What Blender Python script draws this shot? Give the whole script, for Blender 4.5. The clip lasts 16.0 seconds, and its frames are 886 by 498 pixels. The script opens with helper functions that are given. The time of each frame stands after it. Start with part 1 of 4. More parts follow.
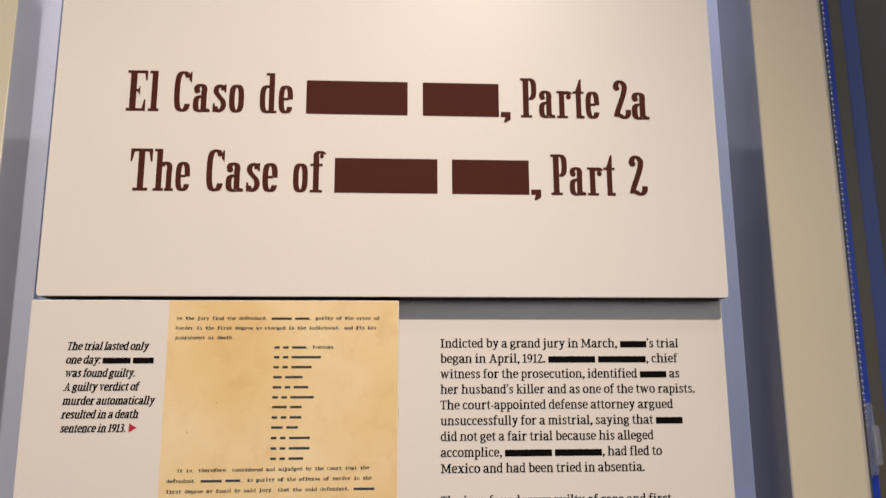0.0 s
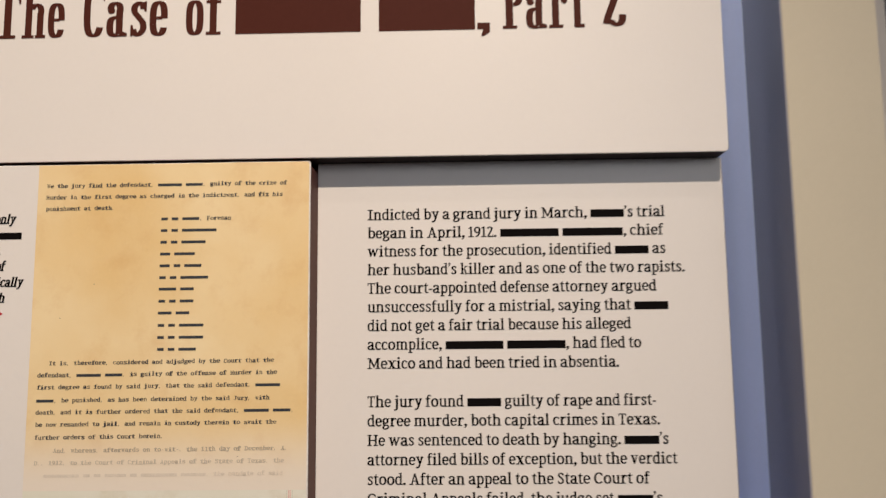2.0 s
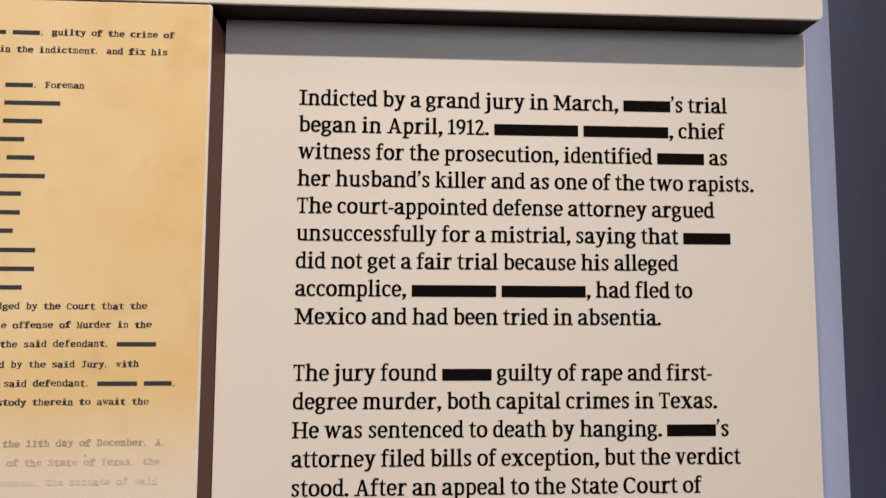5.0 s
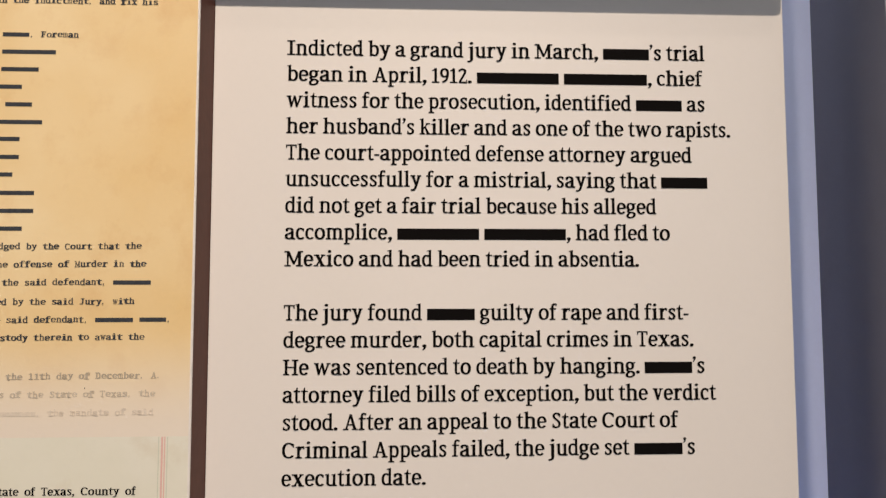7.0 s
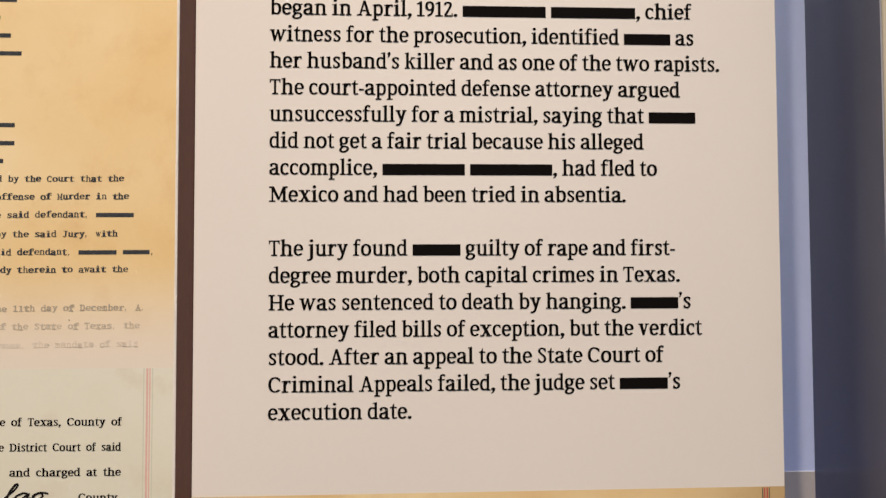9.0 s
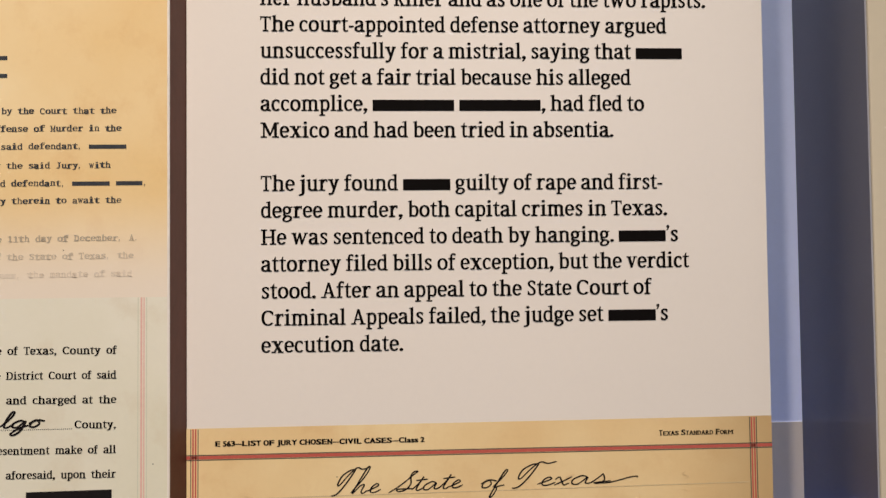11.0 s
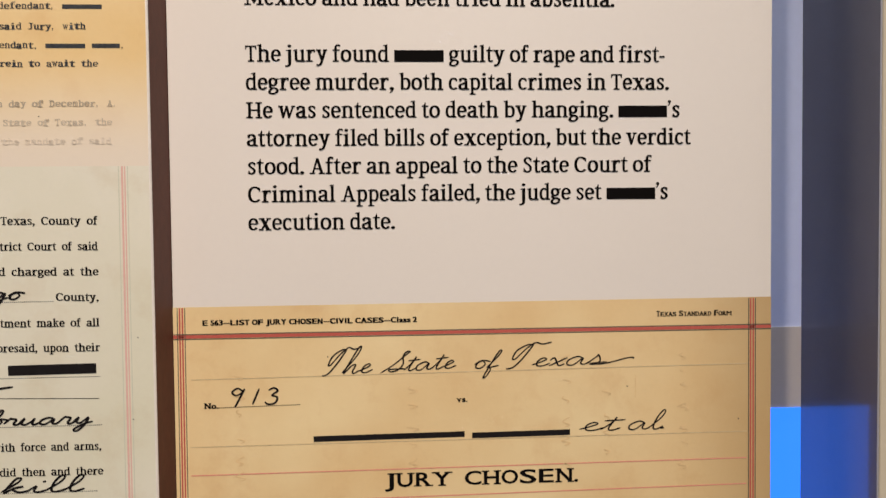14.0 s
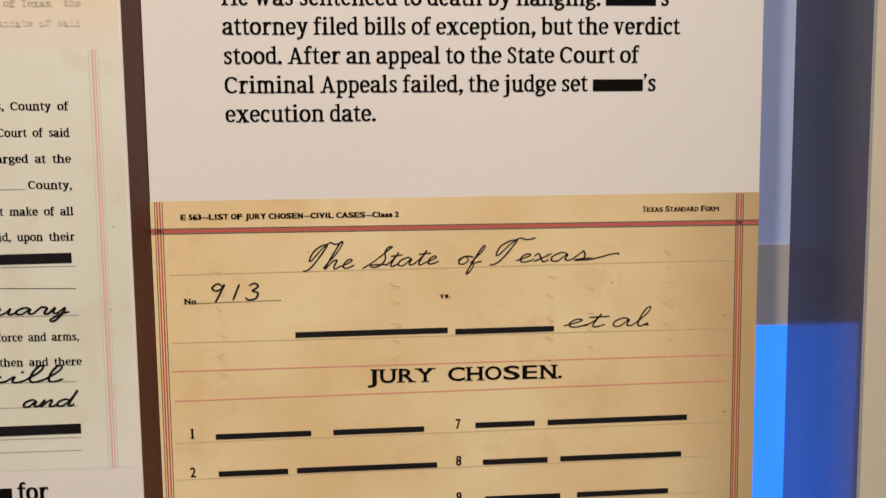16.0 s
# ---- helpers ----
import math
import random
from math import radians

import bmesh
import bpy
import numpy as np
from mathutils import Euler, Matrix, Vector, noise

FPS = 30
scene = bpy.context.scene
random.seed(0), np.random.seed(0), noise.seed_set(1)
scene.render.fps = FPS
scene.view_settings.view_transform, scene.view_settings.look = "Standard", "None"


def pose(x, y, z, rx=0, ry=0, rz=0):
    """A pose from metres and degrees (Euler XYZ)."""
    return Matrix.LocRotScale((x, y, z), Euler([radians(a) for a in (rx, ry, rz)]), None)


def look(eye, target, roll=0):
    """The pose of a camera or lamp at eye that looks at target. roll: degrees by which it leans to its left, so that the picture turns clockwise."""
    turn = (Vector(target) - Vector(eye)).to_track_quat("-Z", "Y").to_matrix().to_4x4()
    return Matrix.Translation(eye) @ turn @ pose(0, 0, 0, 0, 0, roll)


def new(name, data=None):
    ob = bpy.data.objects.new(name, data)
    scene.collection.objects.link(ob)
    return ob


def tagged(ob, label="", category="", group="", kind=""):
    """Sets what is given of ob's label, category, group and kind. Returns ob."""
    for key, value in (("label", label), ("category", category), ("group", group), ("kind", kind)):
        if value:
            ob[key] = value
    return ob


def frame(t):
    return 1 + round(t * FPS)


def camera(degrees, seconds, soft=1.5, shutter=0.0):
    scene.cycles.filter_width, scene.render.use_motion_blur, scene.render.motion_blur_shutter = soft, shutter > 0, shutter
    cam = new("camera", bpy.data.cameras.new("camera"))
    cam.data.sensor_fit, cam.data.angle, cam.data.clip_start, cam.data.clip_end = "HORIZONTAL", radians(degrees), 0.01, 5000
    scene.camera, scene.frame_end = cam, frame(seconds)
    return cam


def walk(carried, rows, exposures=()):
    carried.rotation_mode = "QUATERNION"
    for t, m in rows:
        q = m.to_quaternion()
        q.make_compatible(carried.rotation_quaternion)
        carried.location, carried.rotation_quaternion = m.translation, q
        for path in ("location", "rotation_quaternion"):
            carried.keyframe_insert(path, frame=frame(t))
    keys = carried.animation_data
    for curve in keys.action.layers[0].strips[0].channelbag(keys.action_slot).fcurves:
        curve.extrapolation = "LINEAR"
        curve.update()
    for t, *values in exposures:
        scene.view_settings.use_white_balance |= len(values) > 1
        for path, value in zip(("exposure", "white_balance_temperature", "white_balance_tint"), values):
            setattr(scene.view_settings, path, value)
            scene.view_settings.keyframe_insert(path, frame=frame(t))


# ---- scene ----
cam = camera(60.0, 16.0, soft=1.35, shutter=0.4)
PATH = [
    (0, (-0.038, -0.638, 1.531), (0.086, 1.323, 1.907), -0.3),
    (0.5, (-0.039, -0.62, 1.516), (0.077, 1.345, 1.874), -0.4),
    (1, (-0.041, -0.614, 1.51), (0.055, 1.358, 1.826), -0.5),
    (1.5, (-0.027, -0.571, 1.491), (0.026, 1.411, 1.758), -0.6),
    (2, (0.063, -0.516, 1.489), (0.016, 1.47, 1.723), -0.6),
    (2.5, (0.059, -0.447, 1.473), (-0.057, 1.531, 1.746), -0.3),
    (3, (0.026, -0.359, 1.48), (0.037, 1.622, 1.756), -0.0),
    (3.5, (0.036, -0.341, 1.481), (0.132, 1.641, 1.73), 0.3),
    (4, (0.04, -0.342, 1.479), (0.155, 1.64, 1.716), 0.3),
    (4.5, (0.043, -0.346, 1.478), (0.16, 1.64, 1.686), 0.3),
    (5, (0.045, -0.348, 1.471), (0.165, 1.64, 1.661), 0.2),
    (7.5, (0.057, -0.36, 1.447), (0.155, 1.633, 1.581), -0.1),
    (8, (0.058, -0.359, 1.442), (0.158, 1.635, 1.56), -0.1),
    (8.5, (0.06, -0.357, 1.439), (0.161, 1.638, 1.541), -0.1),
    (9, (0.063, -0.357, 1.434), (0.158, 1.639, 1.512), -0.2),
    (11.5, (0.066, -0.361, 1.399), (0.17, 1.636, 1.455), -0.7),
    (12, (0.065, -0.359, 1.394), (0.17, 1.638, 1.434), -0.7),
    (12.5, (0.063, -0.357, 1.393), (0.171, 1.64, 1.399), -0.6),
    (13, (0.06, -0.354, 1.386), (0.179, 1.642, 1.367), -0.6),
    (13.5, (0.063, -0.353, 1.379), (0.172, 1.644, 1.341), -0.7),
    (14, (0.067, -0.349, 1.372), (0.181, 1.647, 1.305), -0.6),
    (14.5, (0.071, -0.346, 1.363), (0.185, 1.649, 1.281), -0.7),
    (15, (0.072, -0.343, 1.358), (0.192, 1.65, 1.232), -0.6),
    (15.5, (0.074, -0.344, 1.35), (0.184, 1.648, 1.206), -0.7),
    (16, (0.074, -0.345, 1.343), (0.191, 1.644, 1.166), -0.7),
]
walk(cam, [(t, look(eye, target, roll)) for t, eye, target, roll in PATH],
     [(0, -0.07), (1, -0.08), (2, -0.08), (2.7, -0.13), (3.1, -0.15), (3.6, -0.11), (5, -0.08), (7.5, -0.02), (11.5, 0.0), (16, 0.02)])

# ---- world and light ----
world = bpy.data.worlds.new("world")
world.use_nodes = True
world.node_tree.nodes["Background"].inputs[0].default_value = (0.5, 0.5, 0.5, 1)
world.node_tree.nodes["Background"].inputs[1].default_value = 0.05
scene.world = world


def lamp(name, kind, eye, target, watts, colour, **settings):
    data = bpy.data.lights.new(name, kind)
    data.energy, data.color = watts, colour
    for key, value in settings.items():
        if key == "spot_size":
            data.spot_size = value
        elif key == "spot_blend":
            data.spot_blend = value
        elif key == "radius":
            data.shadow_soft_size = value
        elif key == "size":
            data.size = value
    ob = new(name, data)
    ob.matrix_world = look(eye, target)
    return ob


WARM = (1.0, 0.845, 0.69)
lamp("track_spot_key", "SPOT", (0.27, -1.45, 3.02), (-0.31, 0.0, 1.06), 200, WARM, spot_size=radians(51), spot_blend=1.0, radius=0.03)
lamp("track_spot_side", "SPOT", (0.46, -0.95, 3.10), (0.0, 0.0, 1.40), 12, WARM, spot_size=radians(60), spot_blend=1.0, radius=0.04)
# added low fill standing in for the room's ambient light, no known lamp
lamp("room_fill", "AREA", (0.85, -3.8, 2.45), (0.0, 0.0, 1.4), 20, (0.93, 0.95, 1.0), size=1.4)
# second added fill, lifts the brown right edge of the document board
lamp("side_fill", "AREA", (2.5, -1.9, 2.3), (0.0, 0.0, 1.4), 9, (0.95, 0.96, 1.0), size=1.0)
# unseen lamp added to brighten the lavender wall behind the panels
lamp("back_wall_fill", "SPOT", (0.285, 0.10, 3.15), (0.1, 0.16, 1.2), 210, (1.0, 0.95, 0.93), spot_size=radians(115), spot_blend=0.6, radius=0.05)


# ---- materials ----
def material(name, base, rough=0.5, grain=0.03, grain_size=300.0, blotch=0.05, blotch_size=6.0, bump=0.05, metal=0.0, spec=0.5, coat=0.0):
    """A painted or printed surface with fine grain, soft large blotches and slight relief."""
    m = bpy.data.materials.new(name)
    m.use_nodes = True
    nt = m.node_tree
    n, l = nt.nodes, nt.links
    b = n["Principled BSDF"]
    b.inputs["Roughness"].default_value = rough
    b.inputs["Metallic"].default_value = metal
    b.inputs["Specular IOR Level"].default_value = spec
    b.inputs["Coat Weight"].default_value = coat
    geo = n.new("ShaderNodeNewGeometry")
    fine, broad = n.new("ShaderNodeTexNoise"), n.new("ShaderNodeTexNoise")
    fine.inputs["Scale"].default_value, fine.inputs["Detail"].default_value = grain_size, 4
    broad.inputs["Scale"].default_value, broad.inputs["Detail"].default_value = blotch_size, 3
    l.new(geo.outputs["Position"], fine.inputs["Vector"])
    l.new(geo.outputs["Position"], broad.inputs["Vector"])
    r1, r2 = n.new("ShaderNodeMapRange"), n.new("ShaderNodeMapRange")
    for r, src, amount in ((r1, fine, grain), (r2, broad, blotch)):
        r.inputs["To Min"].default_value, r.inputs["To Max"].default_value = 1 - amount, 1 + amount
        l.new(src.outputs["Fac"], r.inputs["Value"])
    mul = n.new("ShaderNodeMath")
    mul.operation = "MULTIPLY"
    l.new(r1.outputs["Result"], mul.inputs[0])
    l.new(r2.outputs["Result"], mul.inputs[1])
    mix = n.new("ShaderNodeVectorMath")
    mix.operation = "SCALE"
    mix.inputs[0].default_value = base
    l.new(mul.outputs[0], mix.inputs["Scale"])
    l.new(mix.outputs[0], b.inputs["Base Color"])
    if bump:
        bp = n.new("ShaderNodeBump")
        bp.inputs["Strength"].default_value, bp.inputs["Distance"].default_value = bump, 0.0005
        l.new(fine.outputs["Fac"], bp.inputs["Height"])
        l.new(bp.outputs["Normal"], b.inputs["Normal"])
    return m


def aged_paper(name, base, other, edge=None, fade=None, fade_to=(0.76, 0.712, 0.675)):
    """Printed facsimile of old paper: mottled between two tints; fade = (z of full fade, z of no fade)."""
    m = material(name, base, rough=0.42, grain=0.03, grain_size=500, blotch=0.04, blotch_size=14, bump=0.02)
    n, l = m.node_tree.nodes, m.node_tree.links
    b = n["Principled BSDF"]
    old = b.inputs["Base Color"].links[0].from_socket
    geo = n.new("ShaderNodeNewGeometry")
    sep = n.new("ShaderNodeSeparateXYZ")
    l.new(geo.outputs["Position"], sep.inputs[0])
    blot = n.new("ShaderNodeTexNoise")
    blot.inputs["Scale"].default_value, blot.inputs["Detail"].default_value = 13, 6
    l.new(geo.outputs["Position"], blot.inputs["Vector"])
    ramp = n.new("ShaderNodeMapRange")
    ramp.inputs["From Min"].default_value, ramp.inputs["From Max"].default_value = 0.35, 0.7
    l.new(blot.outputs["Fac"], ramp.inputs["Value"])
    mix = n.new("ShaderNodeMix")
    mix.data_type = "RGBA"
    l.new(ramp.outputs["Result"], mix.inputs["Factor"])
    l.new(old, mix.inputs["A"])
    mix.inputs["B"].default_value = (*other, 1)
    out = mix.outputs["Result"]
    # foxing: thin warm clouds and a few small specks
    cloud, lift = n.new("ShaderNodeTexNoise"), n.new("ShaderNodeMapRange")
    cloud.inputs["Scale"].default_value, cloud.inputs["Detail"].default_value, cloud.inputs["Roughness"].default_value = 34, 6, 0.65
    l.new(geo.outputs["Position"], cloud.inputs["Vector"])
    lift.inputs["From Min"].default_value, lift.inputs["From Max"].default_value = 0.52, 0.80
    lift.inputs["To Max"].default_value = 0.6
    l.new(cloud.outputs["Fac"], lift.inputs["Value"])
    fox = n.new("ShaderNodeMix")
    fox.data_type = "RGBA"
    l.new(lift.outputs["Result"], fox.inputs["Factor"])
    l.new(out, fox.inputs["A"])
    fox.inputs["B"].default_value = (base[0] * 0.86, base[1] * 0.74, base[2] * 0.66, 1)
    out = fox.outputs["Result"]
    if edge:
        # darker towards +x, uneven: edge = (x where it begins, x where it is full)
        e, wob, add = n.new("ShaderNodeMapRange"), n.new("ShaderNodeMapRange"), n.new("ShaderNodeMath")
        wob.inputs["To Min"].default_value, wob.inputs["To Max"].default_value = -0.006, 0.006
        l.new(blot.outputs["Fac"], wob.inputs["Value"])
        l.new(sep.outputs["X"], add.inputs[0])
        l.new(wob.outputs["Result"], add.inputs[1])
        e.interpolation_type = "SMOOTHSTEP"
        e.inputs["From Min"].default_value, e.inputs["From Max"].default_value = edge
        e.inputs["To Max"].default_value = 0.75
        l.new(add.outputs[0], e.inputs["Value"])
        tone = n.new("ShaderNodeMix")
        tone.data_type = "RGBA"
        l.new(e.outputs["Result"], tone.inputs["Factor"])
        l.new(out, tone.inputs["A"])
        tone.inputs["B"].default_value = (base[0] * 0.62, base[1] * 0.56, base[2] * 0.48, 1)
        out = tone.outputs["Result"]
    if fade:
        f = n.new("ShaderNodeMapRange")
        f.interpolation_type = "SMOOTHSTEP"
        f.inputs["From Min"].default_value, f.inputs["From Max"].default_value = fade
        f.inputs["To Min"].default_value, f.inputs["To Max"].default_value = 1, 0
        l.new(sep.outputs["Z"], f.inputs["Value"])
        mix2 = n.new("ShaderNodeMix")
        mix2.data_type = "RGBA"
        l.new(f.outputs["Result"], mix2.inputs["Factor"])
        l.new(out, mix2.inputs["A"])
        mix2.inputs["B"].default_value = (*fade_to, 1)
        out = mix2.outputs["Result"]
    l.new(out, b.inputs["Base Color"])
    return m


CREAM = (0.76, 0.712, 0.675)
M_FACE = material("satin_cream_laminate", CREAM, rough=0.40, grain=0.012, blotch=0.03, bump=0.015, spec=0.4)
M_EDGE = material("dark_brown_board_edge", (0.090, 0.027, 0.017), rough=0.6, grain=0.25, grain_size=220, blotch=0.15, blotch_size=30, bump=0.2, spec=0.2)
# M_EDGE darkened: the shade under the title board is put into its colour
M_EDGE_SHADED = material("shaded_brown_board_edge", (0.022, 0.013, 0.010), rough=0.6, grain=0.25, grain_size=220, blotch=0.15, blotch_size=30, bump=0.2, spec=0.2)
M_TITLE = material("maroon_brown_print", (0.072, 0.019, 0.013), rough=0.6, grain=0.08, blotch=0.05, bump=0.0, spec=0.06)
M_INK = material("black_print", (0.006, 0.005, 0.005), rough=0.7, grain=0.1, blotch=0.05, bump=0.0, spec=0.02)
M_TYPE = material("typewriter_ink", (0.045, 0.050, 0.060), rough=0.6, grain=0.45, grain_size=900, blotch=0.25, blotch_size=120, bump=0.0, spec=0.12)
M_TYPE_PALE = material("faded_typewriter_ink", (0.42, 0.36, 0.28), rough=0.5, grain=0.2, grain_size=900, blotch=0.1, blotch_size=100, bump=0.0)
M_TYPE_SOFT = material("pale_typewriter_ink", (0.55, 0.475, 0.38), rough=0.5, grain=0.2, grain_size=900, blotch=0.1, blotch_size=100, bump=0.0)
M_TYPE_FAINT = material("faint_typewriter_ink", (0.69, 0.60, 0.50), rough=0.5, grain=0.15, grain_size=900, blotch=0.1, blotch_size=100, bump=0.0)
M_PEN = material("black_pen_ink", (0.012, 0.010, 0.011), rough=0.6, grain=0.3, grain_size=400, blotch=0.2, blotch_size=80, bump=0.0, spec=0.12)
M_RED = material("crimson_triangle_print", (0.45, 0.02, 0.04), rough=0.45, bump=0.0)
M_RULE_RED = material("red_ruled_line", (0.50, 0.10, 0.075), rough=0.5, grain=0.15, grain_size=500, bump=0.0)
M_RULE_PINK = material("pink_ruled_line", (0.74, 0.30, 0.23), rough=0.5, grain=0.15, grain_size=500, bump=0.0)
M_RULE_PALE = material("pale_pink_ruled_line", (0.72, 0.44, 0.40), rough=0.5, grain=0.1, grain_size=500, bump=0.0)
M_RULE_GREY = material("grey_green_ruled_line", (0.11, 0.10, 0.07), rough=0.5, grain=0.2, grain_size=500, bump=0.0)
M_RULE_SOFT = material("soft_grey_ruled_line", (0.62, 0.49, 0.29), rough=0.5, grain=0.15, grain_size=400, bump=0.0)
M_RULE_SAGE = material("soft_sage_ruled_line", (0.60, 0.60, 0.50), rough=0.5, grain=0.1, grain_size=400, bump=0.0)
M_DOC_A = aged_paper("amber_paper_print", (0.78, 0.55, 0.26), (0.86, 0.685, 0.415), fade=(1.396, 1.445), fade_to=(0.79, 0.70, 0.60))
M_DOC_B = aged_paper("pale_sage_paper_print", (0.70, 0.68, 0.545), (0.78, 0.75, 0.66))
M_DOC_C = aged_paper("tan_paper_print", (0.75, 0.54, 0.28), (0.85, 0.69, 0.41), edge=(0.185, 0.243))
M_GHOST = material("faint_show_through_ink", (0.74, 0.54, 0.29), rough=0.5, grain=0.2, grain_size=500, blotch=0.15, blotch_size=90, bump=0.0)
M_POST = material("cream_satin_post_paint", (0.66, 0.59, 0.46), rough=0.12, grain=0.02, blotch=0.03, bump=0.008, spec=0.7, coat=1.0)
# cream post paint greyed for the inner sides: their shade is in the colour
M_POST_SHADED = material("shaded_post_gloss_paint", (0.38, 0.38, 0.42), rough=0.12, grain=0.02, blotch=0.04, bump=0.008, spec=0.7, coat=1.0)
M_WALL = material("lavender_blue_wall_paint", (0.53, 0.60, 0.86), rough=0.6, grain=0.03, blotch=0.04, bump=0.1)
M_CASE = material("grey_display_casing", (0.50, 0.46, 0.43), rough=0.5, grain=0.04, blotch=0.04, bump=0.05)
M_ROOM = material("gallery_wall_paint", (0.56, 0.56, 0.58), rough=0.8, grain=0.04, blotch=0.05, bump=0.1)
M_CEIL = material("dark_ceiling_paint", (0.30, 0.29, 0.28), rough=0.9)
M_FLOOR = material("grey_brown_carpet", (0.12, 0.11, 0.10), rough=0.95, grain=0.3, grain_size=400, blotch=0.15, bump=0.4)
M_BLUE = material("royal_blue_board", (0.006, 0.045, 0.42), rough=0.45, grain=0.05, blotch=0.1, bump=0.02)
M_NAVY = material("muted_blue_panel", (0.045, 0.075, 0.27), rough=0.5, grain=0.05, blotch=0.1, bump=0.02)
M_OLIVE = material("olive_brown_trim", (0.10, 0.085, 0.06), rough=0.5, grain=0.08, blotch=0.1, bump=0.05)
M_DARK = material("charcoal_wall", (0.10, 0.095, 0.09), rough=0.7, grain=0.05, blotch=0.1, bump=0.1)
M_WHITE = material("pale_grey_edge_paint", (0.50, 0.46, 0.42), rough=0.4, bump=0.02)
M_BEAD = material("dull_chrome_bead", (0.24, 0.25, 0.30), rough=0.4, metal=0.2, grain=0.0, blotch=0.0, bump=0.0)

M_SCREEN = bpy.data.materials.new("lit_blue_screen")
M_SCREEN.use_nodes = True
_n, _l = M_SCREEN.node_tree.nodes, M_SCREEN.node_tree.links
_b = _n["Principled BSDF"]
_b.inputs["Base Color"].default_value = (0.01, 0.01, 0.015, 1)
_b.inputs["Roughness"].default_value = 0.3
_geo, _noise, _ramp = _n.new("ShaderNodeNewGeometry"), _n.new("ShaderNodeTexNoise"), _n.new("ShaderNodeMix")
_noise.inputs["Scale"].default_value, _noise.inputs["Detail"].default_value = 9, 4
_ramp.data_type = "RGBA"
_ramp.inputs["A"].default_value = (0.03, 0.27, 1.7, 1)
_ramp.inputs["B"].default_value = (0.05, 0.36, 1.9, 1)
_l.new(_geo.outputs["Position"], _noise.inputs["Vector"])
_l.new(_noise.outputs["Fac"], _ramp.inputs["Factor"])
_l.new(_ramp.outputs["Result"], _b.inputs["Emission Color"])
_b.inputs["Emission Strength"].default_value = 0.95

M_CLEAR = bpy.data.materials.new("clear_plastic")
M_CLEAR.use_nodes = True
_c = M_CLEAR.node_tree.nodes["Principled BSDF"]
_c.inputs["Base Color"].default_value = (0.92, 0.95, 1.0, 1)
_c.inputs["Transmission Weight"].default_value = 0.85
_c.inputs["Roughness"].default_value = 0.12
_c.inputs["IOR"].default_value = 1.45


# ---- building helpers ----
def part(name, bm, mat, parent=None, label=""):
    me = bpy.data.meshes.new(name)
    bm.to_mesh(me)
    bm.free()
    me.materials.append(mat)
    ob = new(name, me)
    if parent is not None:
        ob.parent = parent
    return tagged(ob, label) if label else ob


def thing(name, label, category, group="", kind=""):
    return tagged(new(name), label, category, group, kind)


def box(x0, x1, y0, y1, z0, z1, bevel=0.0, segments=2):
    bm = bmesh.new()
    bmesh.ops.create_cube(bm, size=1, matrix=Matrix.LocRotScale(((x0 + x1) / 2, (y0 + y1) / 2, (z0 + z1) / 2), None, (x1 - x0, y1 - y0, z1 - z0)))
    if bevel:
        bmesh.ops.bevel(bm, geom=bm.edges[:], offset=bevel, segments=segments, profile=0.5, affect="EDGES")
    return bm


def outline(x0, x1, z0, z1, radius, inset=0.0, steps=5):
    """Corner points of a rounded rectangle, anticlockwise seen from the front (from -y)."""
    r = max(radius - inset, 0.0002)
    x0, x1, z0, z1 = x0 + inset, x1 - inset, z0 + inset, z1 - inset
    points = []
    for cx, cz, start in ((x1 - r, z0 + r, 270), (x1 - r, z1 - r, 0), (x0 + r, z1 - r, 90), (x0 + r, z0 + r, 180)):
        for k in range(steps + 1):
            a = radians(start + 90 * k / steps)
            points.append((cx + r * math.cos(a), cz + r * math.sin(a)))
    return points


def slab(x0, x1, z0, z1, front, back, radius=0.003, ease=0.0006):
    """A board with rounded corners and an eased front arris; front and back are y."""
    bm = bmesh.new()
    loops = []
    for inset, y in ((ease, front), (ease * 0.3, front + ease * 0.3), (0.0, front + ease), (0.0, back)):
        loops.append([bm.verts.new((x, y, z)) for x, z in outline(x0, x1, z0, z1, radius, inset)])
    bm.faces.new(loops[0])
    for a, b in zip(loops, loops[1:]):
        for k in range(len(a)):
            j = (k + 1) % len(a)
            bm.faces.new((a[k], b[k], b[j], a[j]))
    bm.faces.new(list(reversed(loops[-1])))
    bmesh.ops.recalc_face_normals(bm, faces=bm.faces[:])
    return bm


def sheet(x0, x1, z0, z1, y, tilt=0.0, round_corner=0.0):
    """A printed area lying on a board; tilt: rise of its top and bottom from x0 to x1."""
    bm = bmesh.new()
    corners = [(x0, z0), (x1, z0 + tilt)]
    if round_corner:
        corners += [(x1 - round_corner * (1 - math.cos(radians(a))), z1 + tilt - round_corner * (1 - math.sin(radians(a)))) for a in range(0, 91, 15)]
    else:
        corners.append((x1, z1 + tilt))
    corners.append((x0, z1))
    bm.faces.new([bm.verts.new((x, y, z)) for x, z in corners])
    return bm


def strip(bm, xa, za, xb, zb, width, y):
    """A ruled line from one point to another."""
    d = Vector((xb - xa, zb - za))
    n = Vector((-d.y, d.x)).normalized() * width / 2
    bm.faces.new([bm.verts.new((x, y, z)) for x, z in ((xa - n.x, za - n.y), (xb - n.x, zb - n.y), (xb + n.x, zb + n.y), (xa + n.x, za + n.y))])


def rules(name, lines, y, mat, parent, label=""):
    made = []
    for xa, za, xb, zb, width in lines:
        bm = bmesh.new()
        strip(bm, xa, za, xb, zb, width, y)
        made.append(part(name, bm, mat, parent, label))
    return made


